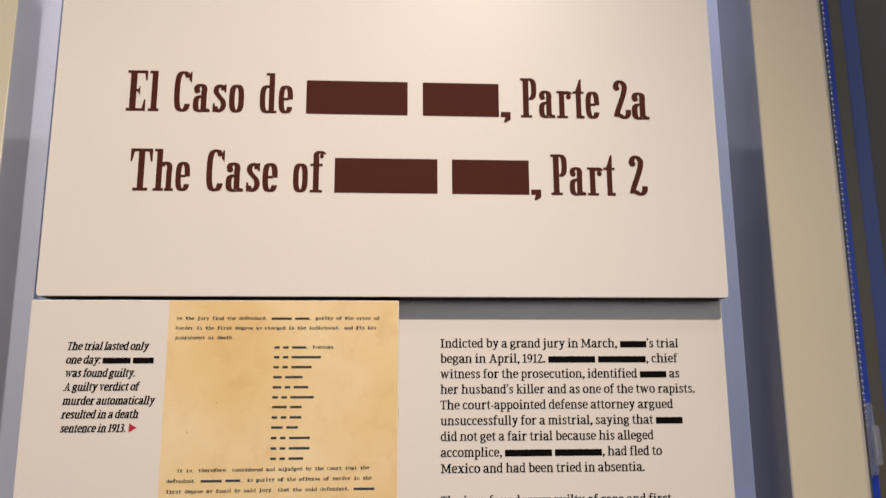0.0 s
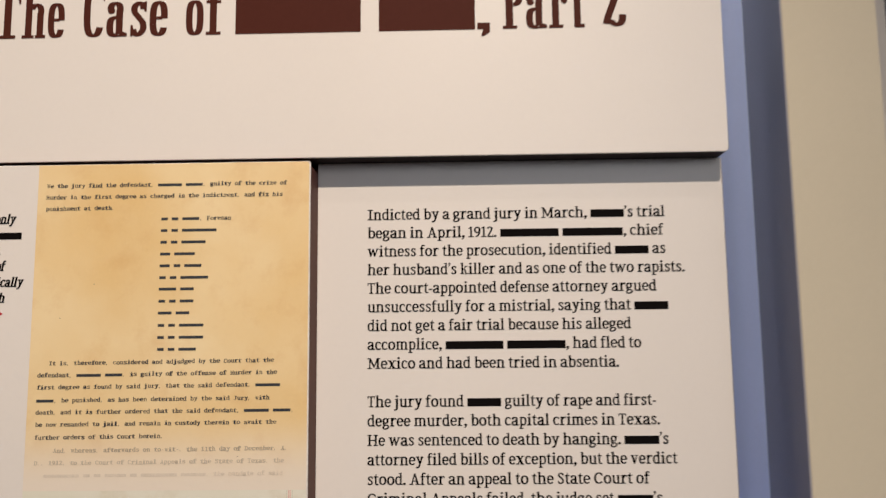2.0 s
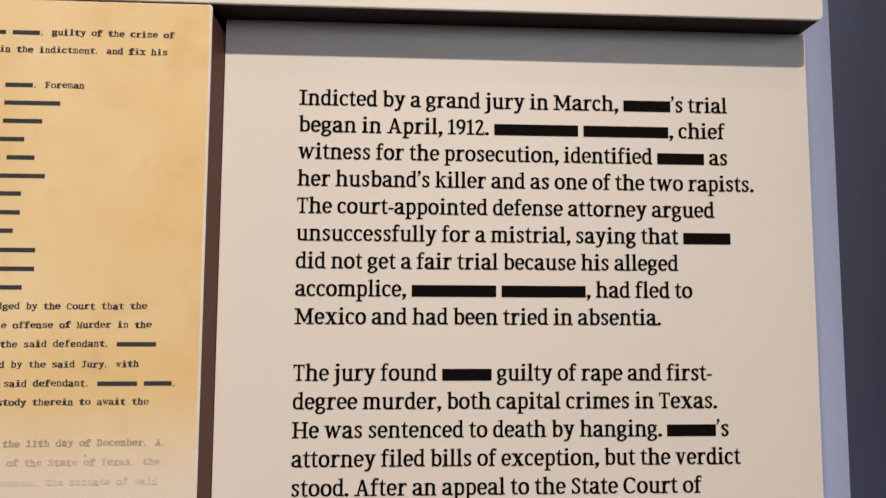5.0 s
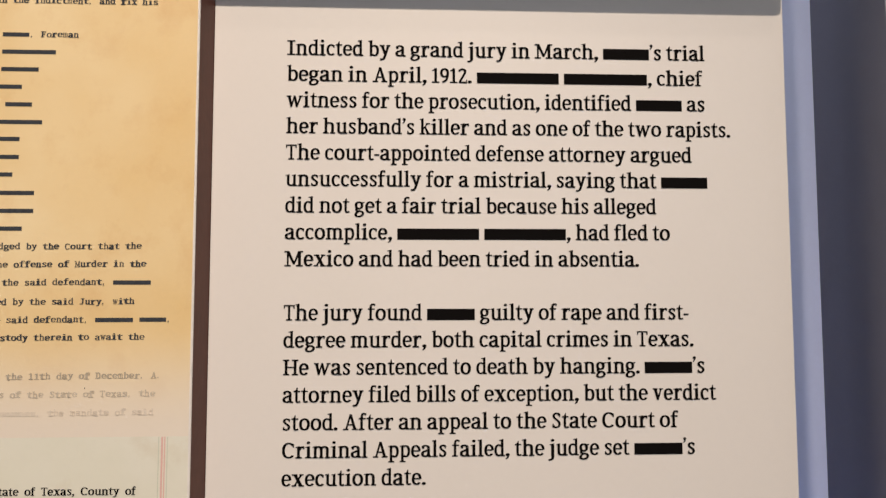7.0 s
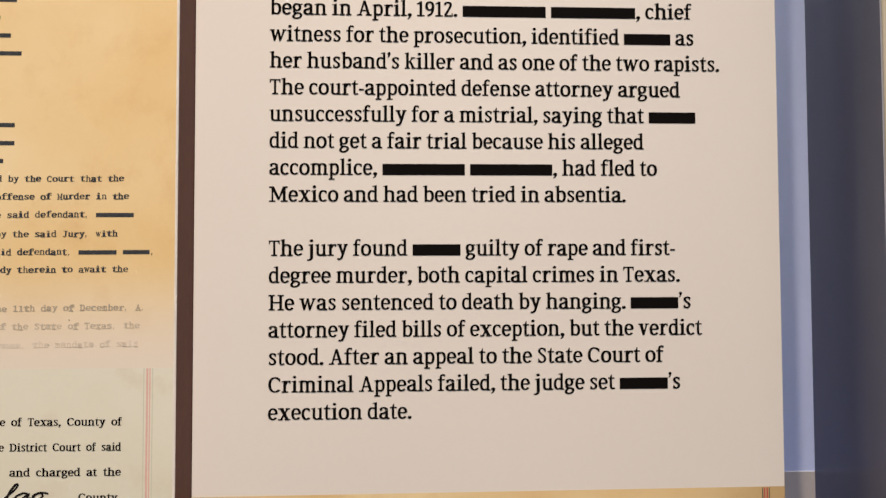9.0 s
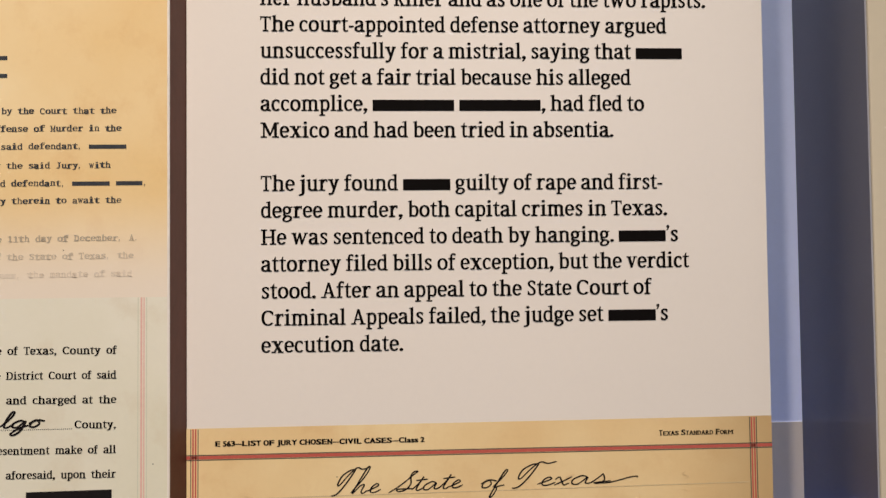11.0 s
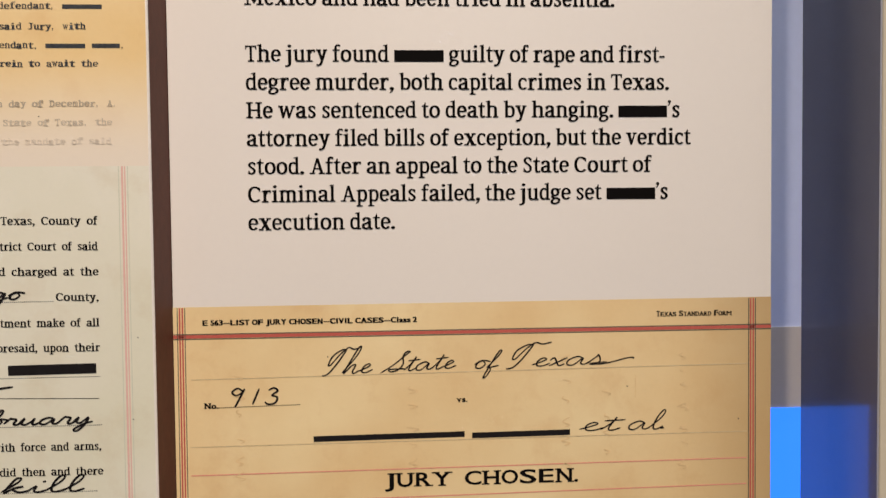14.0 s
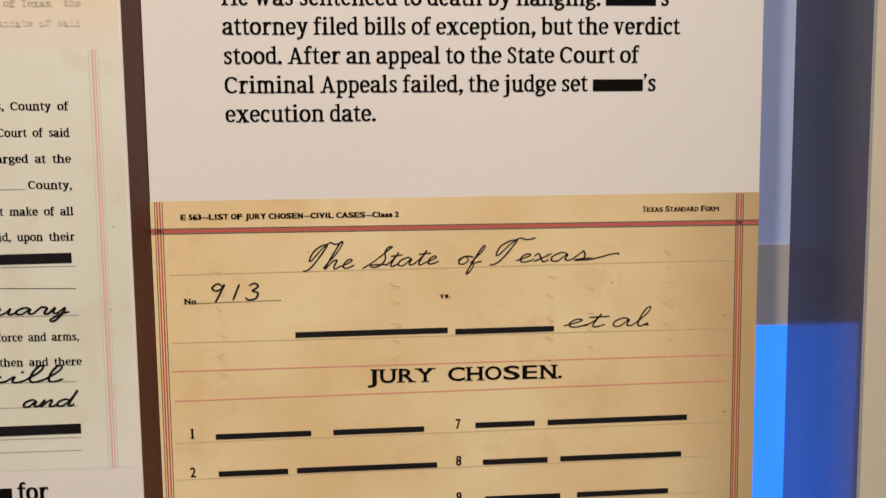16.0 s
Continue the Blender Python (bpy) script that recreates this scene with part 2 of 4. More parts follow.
def dots(xa, za, xb, zb, y, mat, parent, size=0.0003, gap=0.0009):
    """A dotted leader."""
    bm = bmesh.new()
    n = int((xb - xa) / gap)
    for k in range(n):
        x, z = xa + (xb - xa) * k / n, za + (zb - za) * k / n
        bm.faces.new([bm.verts.new((x + size * math.cos(a), y, z + size * math.sin(a))) for a in (0, 1.05, 2.09, 3.14, 4.19, 5.24)])
    return part("dotted_line", bm, mat, parent)


# ---- drawn letters ----
# upright slab-serif book face, cap height 1: letter, drawn width, set width, pieces.
# b: block x0 x1 z0 z1, p: polygon, a: arc with centre, half axes and two angles, d: drop with centre and half axes, s: stroke
BOOK = {}
for _row in """
a|.53|0.663|b .315 .46 .06 .56/a .235 .575 .152 .145 165 0/d .105 .575 .065 .06/a .225 .205 .155 .155 70 290/s .39 .43 .29 .415 .20 .355/s .20 .047 .29 .06 .39 .15/p .40 .0 .55 .0 .55 .075 .45 .12 .315 .12 .35 .03
b|.60|0.706|b .08 .225 .03 1.06/p 0 .995 0 1.035 .225 1.10 .225 .995/a .345 .385 .185 .335 -132 132/b .08 .20 0 .09
c|.49|0.564|a .275 .385 .20 .335 48 316/p .36 .74 .465 .70 .465 .53 .395 .54
d|.63|0.687|b .41 .555 0 1.06/p .30 .995 .30 1.035 .555 1.10 .555 .995/b .42 .635 0 .085/a .275 .385 .195 .335 48 312
e|.53|0.604|a .275 .385 .20 .335 0 322/b .10 .48 .355 .44
f|.42|0.453|b .10 .245 0 .86/b 0 .345 0 .085/b 0 .41 .685 .77/s .172 .82 .19 .96 .27 1.04 .40 1.025/p .36 1.08 .455 1.06 .44 .93 .38 .95
g|.54|0.645|a .24 .50 .165 .215 0 360/p .33 .70 .54 .74 .54 .655 .40 .645/s .15 .32 .09 .24 .12 .155 .24 .12 .38 .095 .46 .0 .42 -.15 .26 -.235 .10 -.205 .055 -.1 .12 .02 .2 .105
h|.66|0.802|b .08 .225 0 1.06/p 0 .995 0 1.035 .225 1.10 .225 .995/b 0 .30 0 .085/b .44 .585 0 .56/b .375 .66 0 .085/a .3325 .555 .18 .165 155 0
i|.31|0.408|b .08 .225 0 .74/p 0 .675 0 .715 .225 .785 .225 .675/b 0 .305 0 .085/d .15 .985 .088 .088
j|.28|0.391|b .08 .225 -.08 .74/p 0 .675 0 .715 .225 .785 .225 .675/s .152 -.05 .145 -.17 .07 -.26 -.05 -.28/d .15 .985 .088 .088
k|.62|0.720|b .08 .225 0 1.06/p 0 .995 0 1.035 .225 1.10 .225 .995/b 0 .30 0 .085/p .20 .33 .20 .44 .43 .77 .53 .77/p .27 .44 .36 .51 .59 0 .44 0/b .35 .59 .69 .77/b .38 .63 0 .085
l|.31|0.374|b .08 .225 0 1.06/p 0 .995 0 1.035 .225 1.10 .225 .995/b 0 .305 0 .085
m|.96|1.132|b .08 .225 0 .74/p 0 .675 0 .715 .225 .785 .225 .675/b 0 .295 0 .085/b .41 .555 0 .56/b .35 .615 0 .085/b .74 .885 0 .56/b .68 .96 0 .085/a .3175 .555 .165 .165 155 0/a .6475 .555 .165 .165 155 0
n|.66|0.769|b .08 .225 0 .74/p 0 .675 0 .715 .225 .785 .225 .675/b 0 .30 0 .085/b .44 .585 0 .56/b .375 .66 0 .085/a .3325 .555 .18 .165 155 0
o|.56|0.681|a .28 .385 .208 .335 0 360
p|.62|0.681|b .08 .225 -.30 .74/p 0 .675 0 .715 .225 .785 .225 .675/b 0 .34 -.31 -.228/a .355 .385 .185 .335 -132 132
q|.62|0.731|b .40 .545 -.30 .76/b .29 .63 -.31 -.228/a .275 .385 .19 .335 48 312
r|.46|0.574|b .08 .225 0 .74/p 0 .675 0 .715 .225 .785 .225 .675/b 0 .33 0 .085/s .19 .52 .25 .66 .33 .715 .42 .70/p .36 .765 .455 .765 .46 .59 .39 .59
s|.45|0.540|s .375 .63 .33 .70 .23 .725 .125 .67 .11 .56 .18 .45 .28 .37 .355 .27 .345 .13 .25 .047 .14 .06 .075 .13/p .335 .71 .395 .74 .405 .54 .345 .54/p .045 .02 .045 .23 .105 .23 .12 .05
t|.41|0.428|b .10 .245 .17 .80/p .10 .75 .245 .75 .245 .97 .19 .97/b 0 .40 .685 .77/s .172 .20 .19 .09 .27 .045 .41 .085
u|.66|0.750|b .08 .225 .20 .74/p 0 .675 0 .715 .225 .785 .225 .675/b .44 .585 0 .74/p .36 .675 .36 .715 .585 .785 .585 .675/b .44 .665 0 .085/a .3325 .215 .18 .165 180 335
v|.56|0.688|p .05 .77 .205 .77 .33 .18 .28 0 .22 0/p .41 .77 .50 .77 .32 0 .24 0 .25 .08/b 0 .26 .69 .77/b .35 .56 .69 .77
w|.85|1.056|p .05 .77 .20 .77 .30 .2 .275 0 .20 0/p .20 0 .29 0 .455 .70 .385 .77/p .36 .77 .475 .77 .60 .18 .565 0 .49 0/p .49 0 .58 0 .81 .77 .71 .77/b 0 .25 .69 .77/b .65 .86 .69 .77
x|.59|0.768|p .06 .77 .23 .77 .54 0 .37 0/p .42 .77 .52 .77 .17 0 .07 0/b 0 .27 .69 .77/b .36 .57 .69 .77/b 0 .22 0 .08/b .32 .59 0 .08
y|.57|0.700|p .05 .77 .20 .77 .35 .16 .27 .02/s .47 .74 .38 .38 .29 .03 .21 -.17 .06 -.235/b 0 .26 .69 .77/b .36 .58 .69 .77/d .07 -.205 .06 .06
z|.50|0.595|b .03 .46 .68 .77/b .03 .48 0 .09/p .30 .70 .45 .70 .20 .07 .04 .07/b .03 .10 .55 .77/b .41 .48 0 .22
A|.80|0.949|p .35 1 .46 1 .21 0 .11 0/p .34 1 .47 1 .73 0 .57 0/b .2 .59 .29 .375/b 0 .29 0 .085/b .48 .80 0 .085
C|.67|0.829|a .36 .5 .275 .45 42 318/p .52 .94 .63 .90 .63 .68 .56 .70
D|.78|0.911|b .10 .25 0 1/b 0 .40 0 .085/b 0 .40 .915 1/a .36 .50 .31 .455 -90 90
F|.64|0.753|b .10 .25 0 1/b 0 .36 0 .085/b 0 .60 .915 1/b .2 .48 .46 .545/p .60 1 .60 .76 .54 .76 .50 .93/b .42 .48 .38 .63
H|.85|0.982|b .1 .25 0 1/b .60 .75 0 1/b .2 .65 .46 .545/b 0 .35 0 .085/b .50 .85 0 .085/b 0 .35 .915 1/b .50 .85 .915 1
I|.42|0.516|b .135 .285 0 1/b 0 .42 0 .085/b 0 .42 .915 1
J|.50|0.595|b .25 .40 .2 1/b .12 .50 .915 1/s .325 .25 .30 .09 .19 .045 .05 .10
M|.99|1.197|b .13 .225 0 1/p .09 1 .255 1 .53 .30 .46 .12/p .73 1 .89 1 .54 .12 .46 .12/b .73 .88 0 1/b 0 .34 0 .085/b .62 .99 0 .085/b 0 .2 .915 1/b .78 .99 .915 1
S|.55|0.634|s .45 .80 .39 .91 .28 .95 .155 .89 .12 .75 .20 .62 .34 .49 .435 .34 .42 .14 .29 .05 .17 .065 .085 .17/p .41 .91 .475 .96 .485 .71 .42 .71/p .05 .02 .05 .29 .11 .29 .13 .06
T|.73|0.700|b .29 .44 0 1/b 0 .73 .915 1/p 0 1 0 .76 .06 .76 .10 .93/p .73 1 .63 .93 .67 .76 .73 .76/b .17 .56 0 .085
W|1.15|1.329|p .06 1 .21 1 .35 .2 .32 0 .24 0/p .24 0 .33 0 .60 .92 .51 1/p .49 1 .63 1 .79 .2 .76 0 .68 0/p .68 0 .77 0 1.08 1 .98 1/b 0 .30 .915 1/b .86 1.15 .915 1
1|.42|0.481|b .14 .285 0 1/p 0 .79 0 .85 .2 1 .285 1 .285 .88/b 0 .42 0 .085
2|.53|0.592|s .06 .80 .13 .91 .25 .95 .39 .88 .39 .70 .26 .42 .09 .09/b .04 .52 0 .095/b .46 .52 0 .22
3|.50|0.595|s .06 .90 .2 .95 .36 .88 .35 .66 .20 .54 .37 .46 .42 .28 .34 .09 .2 .05 .05 .11
5|.50|0.595|b .08 .17 .52 1/b .08 .42 .905 1/s .10 .55 .24 .60 .39 .50 .41 .27 .31 .08 .18 .05 .05 .11
7|.50|0.595|b .03 .48 .905 1/b .03 .09 .78 1/p .38 .95 .48 .95 .26 0 .12 0
8|.54|0.640|a .27 .735 .165 .21 0 360/a .27 .26 .195 .21 0 360
9|.54|0.602|a .26 .69 .19 .26 0 360/s .45 .70 .43 .40 .33 .17 .14 .04
0|.56|0.663|a .28 .5 .2 .45 0 360
.|.18|0.235|d .09 .085 .10 .10
,|.19|0.270|d .10 .09 .10 .10/p .07 .10 .20 .08 .13 -.12 .02 -.21 0 -.165 .07 -.05
:|.19|0.245|d .09 .09 .09 .088/d .09 .65 .09 .088
'|.19|0.21|d .10 1.0 .095 .095/p .07 1.02 .195 1.0 .12 .80 .02 .71 0 .755 .07 .87
-|.33|0.330|b 0 .33 .30 .40
""".strip().splitlines():
    _ch, _w, _set, _pieces = _row[0], *_row[2:].split("|")
    BOOK["\u2019" if _ch == "'" else _ch] = (float(_w), float(_set), [(p[0], [float(k) for k in p[1:].split()]) for p in _pieces.split("/")])
TRACK = 0.05


def pen_ring(bm, path, wx, wz, place, lift):
    """A stroke drawn by an upright elliptic pen: broad where it runs up and down, fine where it runs across."""
    sides = []
    for k, (x, z) in enumerate(path):
        (ax, az), (bx, bz) = path[max(k - 1, 0)], path[min(k + 1, len(path) - 1)]
        nx, nz = az - bz, bx - ax
        n = math.hypot(wx * nx, wz * nz) or 1.0
        ox, oz = wx * wx * nx / n, wz * wz * nz / n
        sides.append(((x + ox, z + oz), (x - ox, z - oz)))
    for k, (a, b) in enumerate(zip(sides, sides[1:])):
        bm.faces.new([bm.verts.new(place(x, z, lift + 0.000004 * (k % 4))) for x, z in (a[0], b[0], b[1], a[1])])


def bend(a, n=3.0):
    c, s = math.cos(radians(a)), math.sin(radians(a))
    return math.copysign(abs(c) ** (2 / n), c), math.copysign(abs(s) ** (2 / n), s)


def smooth(v, steps=5):
    """Points of a smooth curve through a row of x z pairs."""
    knots = [Vector(p) for p in zip(v[::2], v[1::2])]
    knots = [knots[0] * 2 - knots[1]] + knots + [knots[-1] * 2 - knots[-2]]
    return [tuple(0.5 * (2 * b + (c - a) * t + (2 * a - 5 * b + 4 * c - d) * t * t + (3 * b - a - 3 * c + d) * t ** 3))
            for a, b, c, d in zip(knots, knots[1:], knots[2:], knots[3:]) for t in (k / steps for k in range(steps))] + [tuple(knots[-2])]


def book_letter(bm, ch, place, weight=1.0, fine=1.0):
    """One letter of the book face; place turns letter units and a lift into a point."""
    grow = 0.07 * (weight - 1)
    for at, (kind, v) in enumerate(BOOK[ch][2]):
        lift = 0.000016 * at
        if kind == "b":
            g, h = (grow, 0.0) if v[3] - v[2] > 0.2 else (grow, grow * 0.5)
            pts = ((v[0] - g, v[2] - h), (v[1] + g, v[2] - h), (v[1] + g, v[3] + h), (v[0] - g, v[3] + h))
        elif kind == "p":
            pts = tuple(zip(v[::2], v[1::2]))
        elif kind == "d":
            pts = tuple((v[0] + v[2] * math.cos(radians(a)), v[1] + v[3] * math.sin(radians(a))) for a in range(0, 360, 30))
        elif kind == "a":
            steps = 4 + int(abs(v[5] - v[4]) * fine / 11)
            arc = [bend(v[4] + (v[5] - v[4]) * k / steps, 2.25) for k in range(steps + 1)]
            pen_ring(bm, [(v[0] + v[2] * c, v[1] + v[3] * s) for c, s in arc], 0.0725 + grow, 0.050 + grow * 0.5, place, lift)
            continue
        else:
            pen_ring(bm, smooth(v, 4), 0.066 + grow, 0.050 + grow * 0.5, place, lift)
            continue
        bm.faces.new([bm.verts.new(place(px, pz, lift)) for px, pz in pts])


def book_width(text):
    return sum(BOOK[c][1] for c in text) + TRACK * (len(text) - 1)


def book_line(parent, tokens, x0, x1, z, cap, y, mat, shear=0.0, gap=0.347, rise=0.0, weight=1.0, bar=0.74, name="lettering"):
    """One line of book print from x0 to x1 on the baseline z: words, and numbers for plain bars of that width in metres.
    A word that starts with a comma, a stop or an apostrophe follows with no gap. rise: how far the line climbs."""
    bm = bmesh.new()
    close = [k == 0 or (isinstance(t, str) and t[0] in ",.\u2019") for k, t in enumerate(tokens)]
    ems = sum(book_width(t) for t in tokens if isinstance(t, str)) + sum(TRACK if c else gap for c in close[1:])
    u = (x1 - x0 - sum(t for t in tokens if not isinstance(t, str))) / ems
    slope = rise / (x1 - x0)
    x = x0
    for k, tok in enumerate(tokens):
        x += (0.0 if k == 0 else TRACK if close[k] else gap) * u
        if not isinstance(tok, str):
            put_bar(bm, x, x + tok, z + (x - x0) * slope, z + (x - x0) * slope + cap * bar, y, slope)
            x += tok
            continue
        for at, ch in enumerate(tok):
            drawn, wide, _ = BOOK[ch]
            left, sx, low = x, wide / drawn * u, 0.0001 * (at % 2)

            def place(px, pz, lift):
                gx = left + px * sx
                return (gx + shear * pz * cap, y - lift - low, z + pz * cap + slope * (gx - x0))

            book_letter(bm, ch, place, weight)
            x += (wide + TRACK) * u
        x -= TRACK * u
    return part(name, bm, mat, parent)


# ---- lettering ----
CAP, XH = 0.682, 0.449
GLYPHS = {}
# advance widths of a slab-serif face, in ems
WIDTHS = {}
for _chars, _w in (("ABCDEFGHKLNOPQRSUVXYZ", 0.66), ("A", 0.73), ("T", 0.60), ("MW", 0.92), ("J", 0.45), ("I", 0.357), ("0123456789", 0.485), ("1", 0.44), ("\u2014", 0.8),
                   (".", 0.187), (",'\u2019", 0.21), (":;", 0.24), ("j", 0.285), ("i", 0.306), ("l", 0.326), ("f", 0.36), ("t", 0.362), ("-", 0.42), ("s", 0.445), ("r", 0.405), ("e", 0.447), ("a", 0.48),
                   ("oyvz", 0.505), ("c", 0.522), ("gpq", 0.536), ("d", 0.554), ("k", 0.558), ("u", 0.586), ("h", 0.603), ("b", 0.611), ("n", 0.621), ("x", 0.64), ("w", 0.813), ("m", 0.919)):
    for _c in _chars:
        WIDTHS[_c] = _w
THIN = set("iljtfI1.,:;-'\u2019")
ROUND = set("oceasCOGSQ023689xkvywAVWXYZz")


def glyph(ch, bold, fine=3):
    """Outline of a letter of the built-in font at size 1: points, faces and width, left edge at 0."""
    bold = 0.0 if ch == "M" else min(bold, 0.011) if ch in "gR" else bold
    key = (ch, bold, fine)
    if key not in GLYPHS:
        cu = bpy.data.curves.new("letter", "FONT")
        cu.body, cu.resolution_u, cu.offset = ch, fine, bold
        ob = new("letter", cu)
        me = bpy.data.meshes.new_from_object(ob.evaluated_get(bpy.context.evaluated_depsgraph_get()))
        co = [(v.co.x, v.co.y) for v in me.vertices]
        faces = [tuple(f.vertices) for f in me.polygons]
        left = min((c[0] for c in co), default=0)
        right = max((c[0] for c in co), default=0)
        co = [(x - left, z) for x, z in co]
        GLYPHS[key] = (co, faces, right - left, stems(ch, co, faces, bold))
        bpy.data.objects.remove(ob)
        bpy.data.curves.remove(cu)
        bpy.data.meshes.remove(me)
    return GLYPHS[key]


def stems(ch, co, faces, bold):
    """Ends of the upright strokes of a letter: x0, x1, z, direction of growth, reach to the left and to the right."""
    count = {}
    for f in faces:
        for a, b in zip(f, f[1:] + f[:1]):
            count[frozenset((a, b))] = count.get(frozenset((a, b)), 0) + 1
    out = []
    for e, c in count.items():
        if c != 1 or len(e) != 2:
            continue
        a, b = (co[i] for i in e)
        x0, x1 = sorted((a[0], b[0]))
        if abs(a[1] - b[1]) > 0.004 or not 0.03 < x1 - x0 < 0.16 + 2 * bold:
            continue
        z = (a[1] + b[1]) / 2
        for level, up in ((0 - bold, 1), (-0.23 - bold, 1), (XH + bold, -1), (CAP + bold, -1)):
            if abs(z - level) < 0.012 and ch not in "tesacoCOGSQ.,-0235679" and x1 - x0 > 0.045:
                out.append((x0, x1, z, up, 1.0, 1.0 if up == 1 or ch.isupper() else 0.2))
    return out


def advance(text):
    return sum(WIDTHS.get(c, 0.57) for c in text)


def put_word(bm, text, x, z, u, sz, y, bold, shear, serif, slope=0.0, strike=0.0, fine=3):
    """Letters one by one on slab-serif widths; u: metres an em in width, sz: in height; strike: thickens the uprights."""
    for at, ch in enumerate(text):
        adv = WIDTHS.get(ch, 0.57) * u
        co, faces, w, ends = glyph(ch, bold, fine)
        low = 0.00009 * (at % 2)
        if ch in THIN:
            sx = min(u, (adv - 0.06 * u) / w)
        else:
            sx = (adv - (0.07 if ch in ROUND else 0.13) * u) / w
        left = x + (adv - w * sx) / 2
        if ch == "r":
            sx, left = (adv - 0.075 * u) / w, x + 0.075 * u

        def place(cx, cz, lift):
            px = left + cx * sx
            return (px + shear * cz * sz, y - lift - low, z + cz * sz + slope * (px - x))

        for k, shift in enumerate((-strike, strike) if strike else (0.0,)):
            vs = [bm.verts.new(place(cx + shift * u / sx, cz, 0.00002 * k)) for cx, cz in co]
            for f in faces:
                bm.faces.new([vs[i] for i in f])
        if serif:
            reach = serif * u / sx
            for x0, x1, z0, up, la, ra in ends:
                za, zb = sorted((z0, z0 + up * min(serif * 0.85, 0.066)))
                x0, x1 = x0 - la * reach - strike * u / sx, x1 + ra * reach + strike * u / sx
                bm.faces.new([bm.verts.new(place(cx, cz, 0.00006)) for cx, cz in ((x0, za), (x1, za), (x1, zb), (x0, zb))])
        x += adv
    return x


def put_bar(bm, x0, x1, z0, z1, y, slope=0.0):
    h = (x1 - x0) * slope
    bm.faces.new([bm.verts.new(c) for c in ((x0, y, z0), (x1, y, z0 + h), (x1, y, z1 + h), (x0, y, z1))])


def lettering(parent, tokens, x0, x1, z, cap, y, mat, bold=0.0, shear=0.0, serif=0.05, gap=0.26, rise=0.0, name="lettering", strike=0.0, bar=0.72, fine=3):
    """One line of print from x0 to x1 on the baseline z: words, and numbers for plain bars of that width in metres.
    A word that starts with a comma, a stop or an apostrophe follows with no gap. rise: how far the line climbs."""
    bm = bmesh.new()
    size = cap / CAP
    slope = rise / (x1 - x0)
    gaps = sum(1 for k, t in enumerate(tokens) if k and not (isinstance(t, str) and t[0] in ",.\u2019"))
    fixed = sum(t for t in tokens if not isinstance(t, str))
    ems = sum(advance(t) for t in tokens if isinstance(t, str)) + gaps * gap
    u = (x1 - x0 - fixed) / ems if ems else size
    x = x0
    for k, tok in enumerate(tokens):
        if k and not (isinstance(tok, str) and tok[0] in ",.\u2019"):
            x += gap * u
        zz = z + (x - x0) * slope
        if isinstance(tok, str):
            x = put_word(bm, tok, x, zz, u, size, y, bold, shear, serif, slope, strike, fine)
        else:
            put_bar(bm, x, x + tok, zz, zz + cap * bar, y, slope)
            x += tok
    return part(name, bm, mat, parent)


def typed(parent, text, x0, z, pitch, cap, y, mat, rise=0.0):
    """A typewritten line: one cell per letter, each a little off and unevenly struck; # stands for a blanked-out letter."""
    bm = bmesh.new()
    col = 0
    while col < len(text):
        ch = text[col]
        x = x0 + col * pitch
        zz = z + rise * col / len(text)
        if ch == "#":
            end = col
            while end < len(text) and text[end] == "#":
                end += 1
            put_bar(bm, x, x0 + end * pitch - pitch * 0.15, zz, zz + cap * 0.72, y, 0.0)
            col = end
            continue
        if ch != " ":
            drawn = BOOK[ch][0]
            sx = cap * 0.95 if ch in ".,:-'" else pitch * (0.80 if ch in "iljI1" else 0.93) / drawn
            off = pitch * 0.15 if ch in ".," else (pitch - drawn * sx) / 2
            dz, low = zz + random.uniform(-1, 1) * 0.00012, 0.0001 * (col % 2)

            def place(px, pz, lift):
                return (x + off + px * sx, y - lift - low, dz + pz * cap)

            book_letter(bm, ch, place, random.uniform(0.95, 1.5), 0.5)
        col += 1
    return part("typed_line", bm, mat, parent)


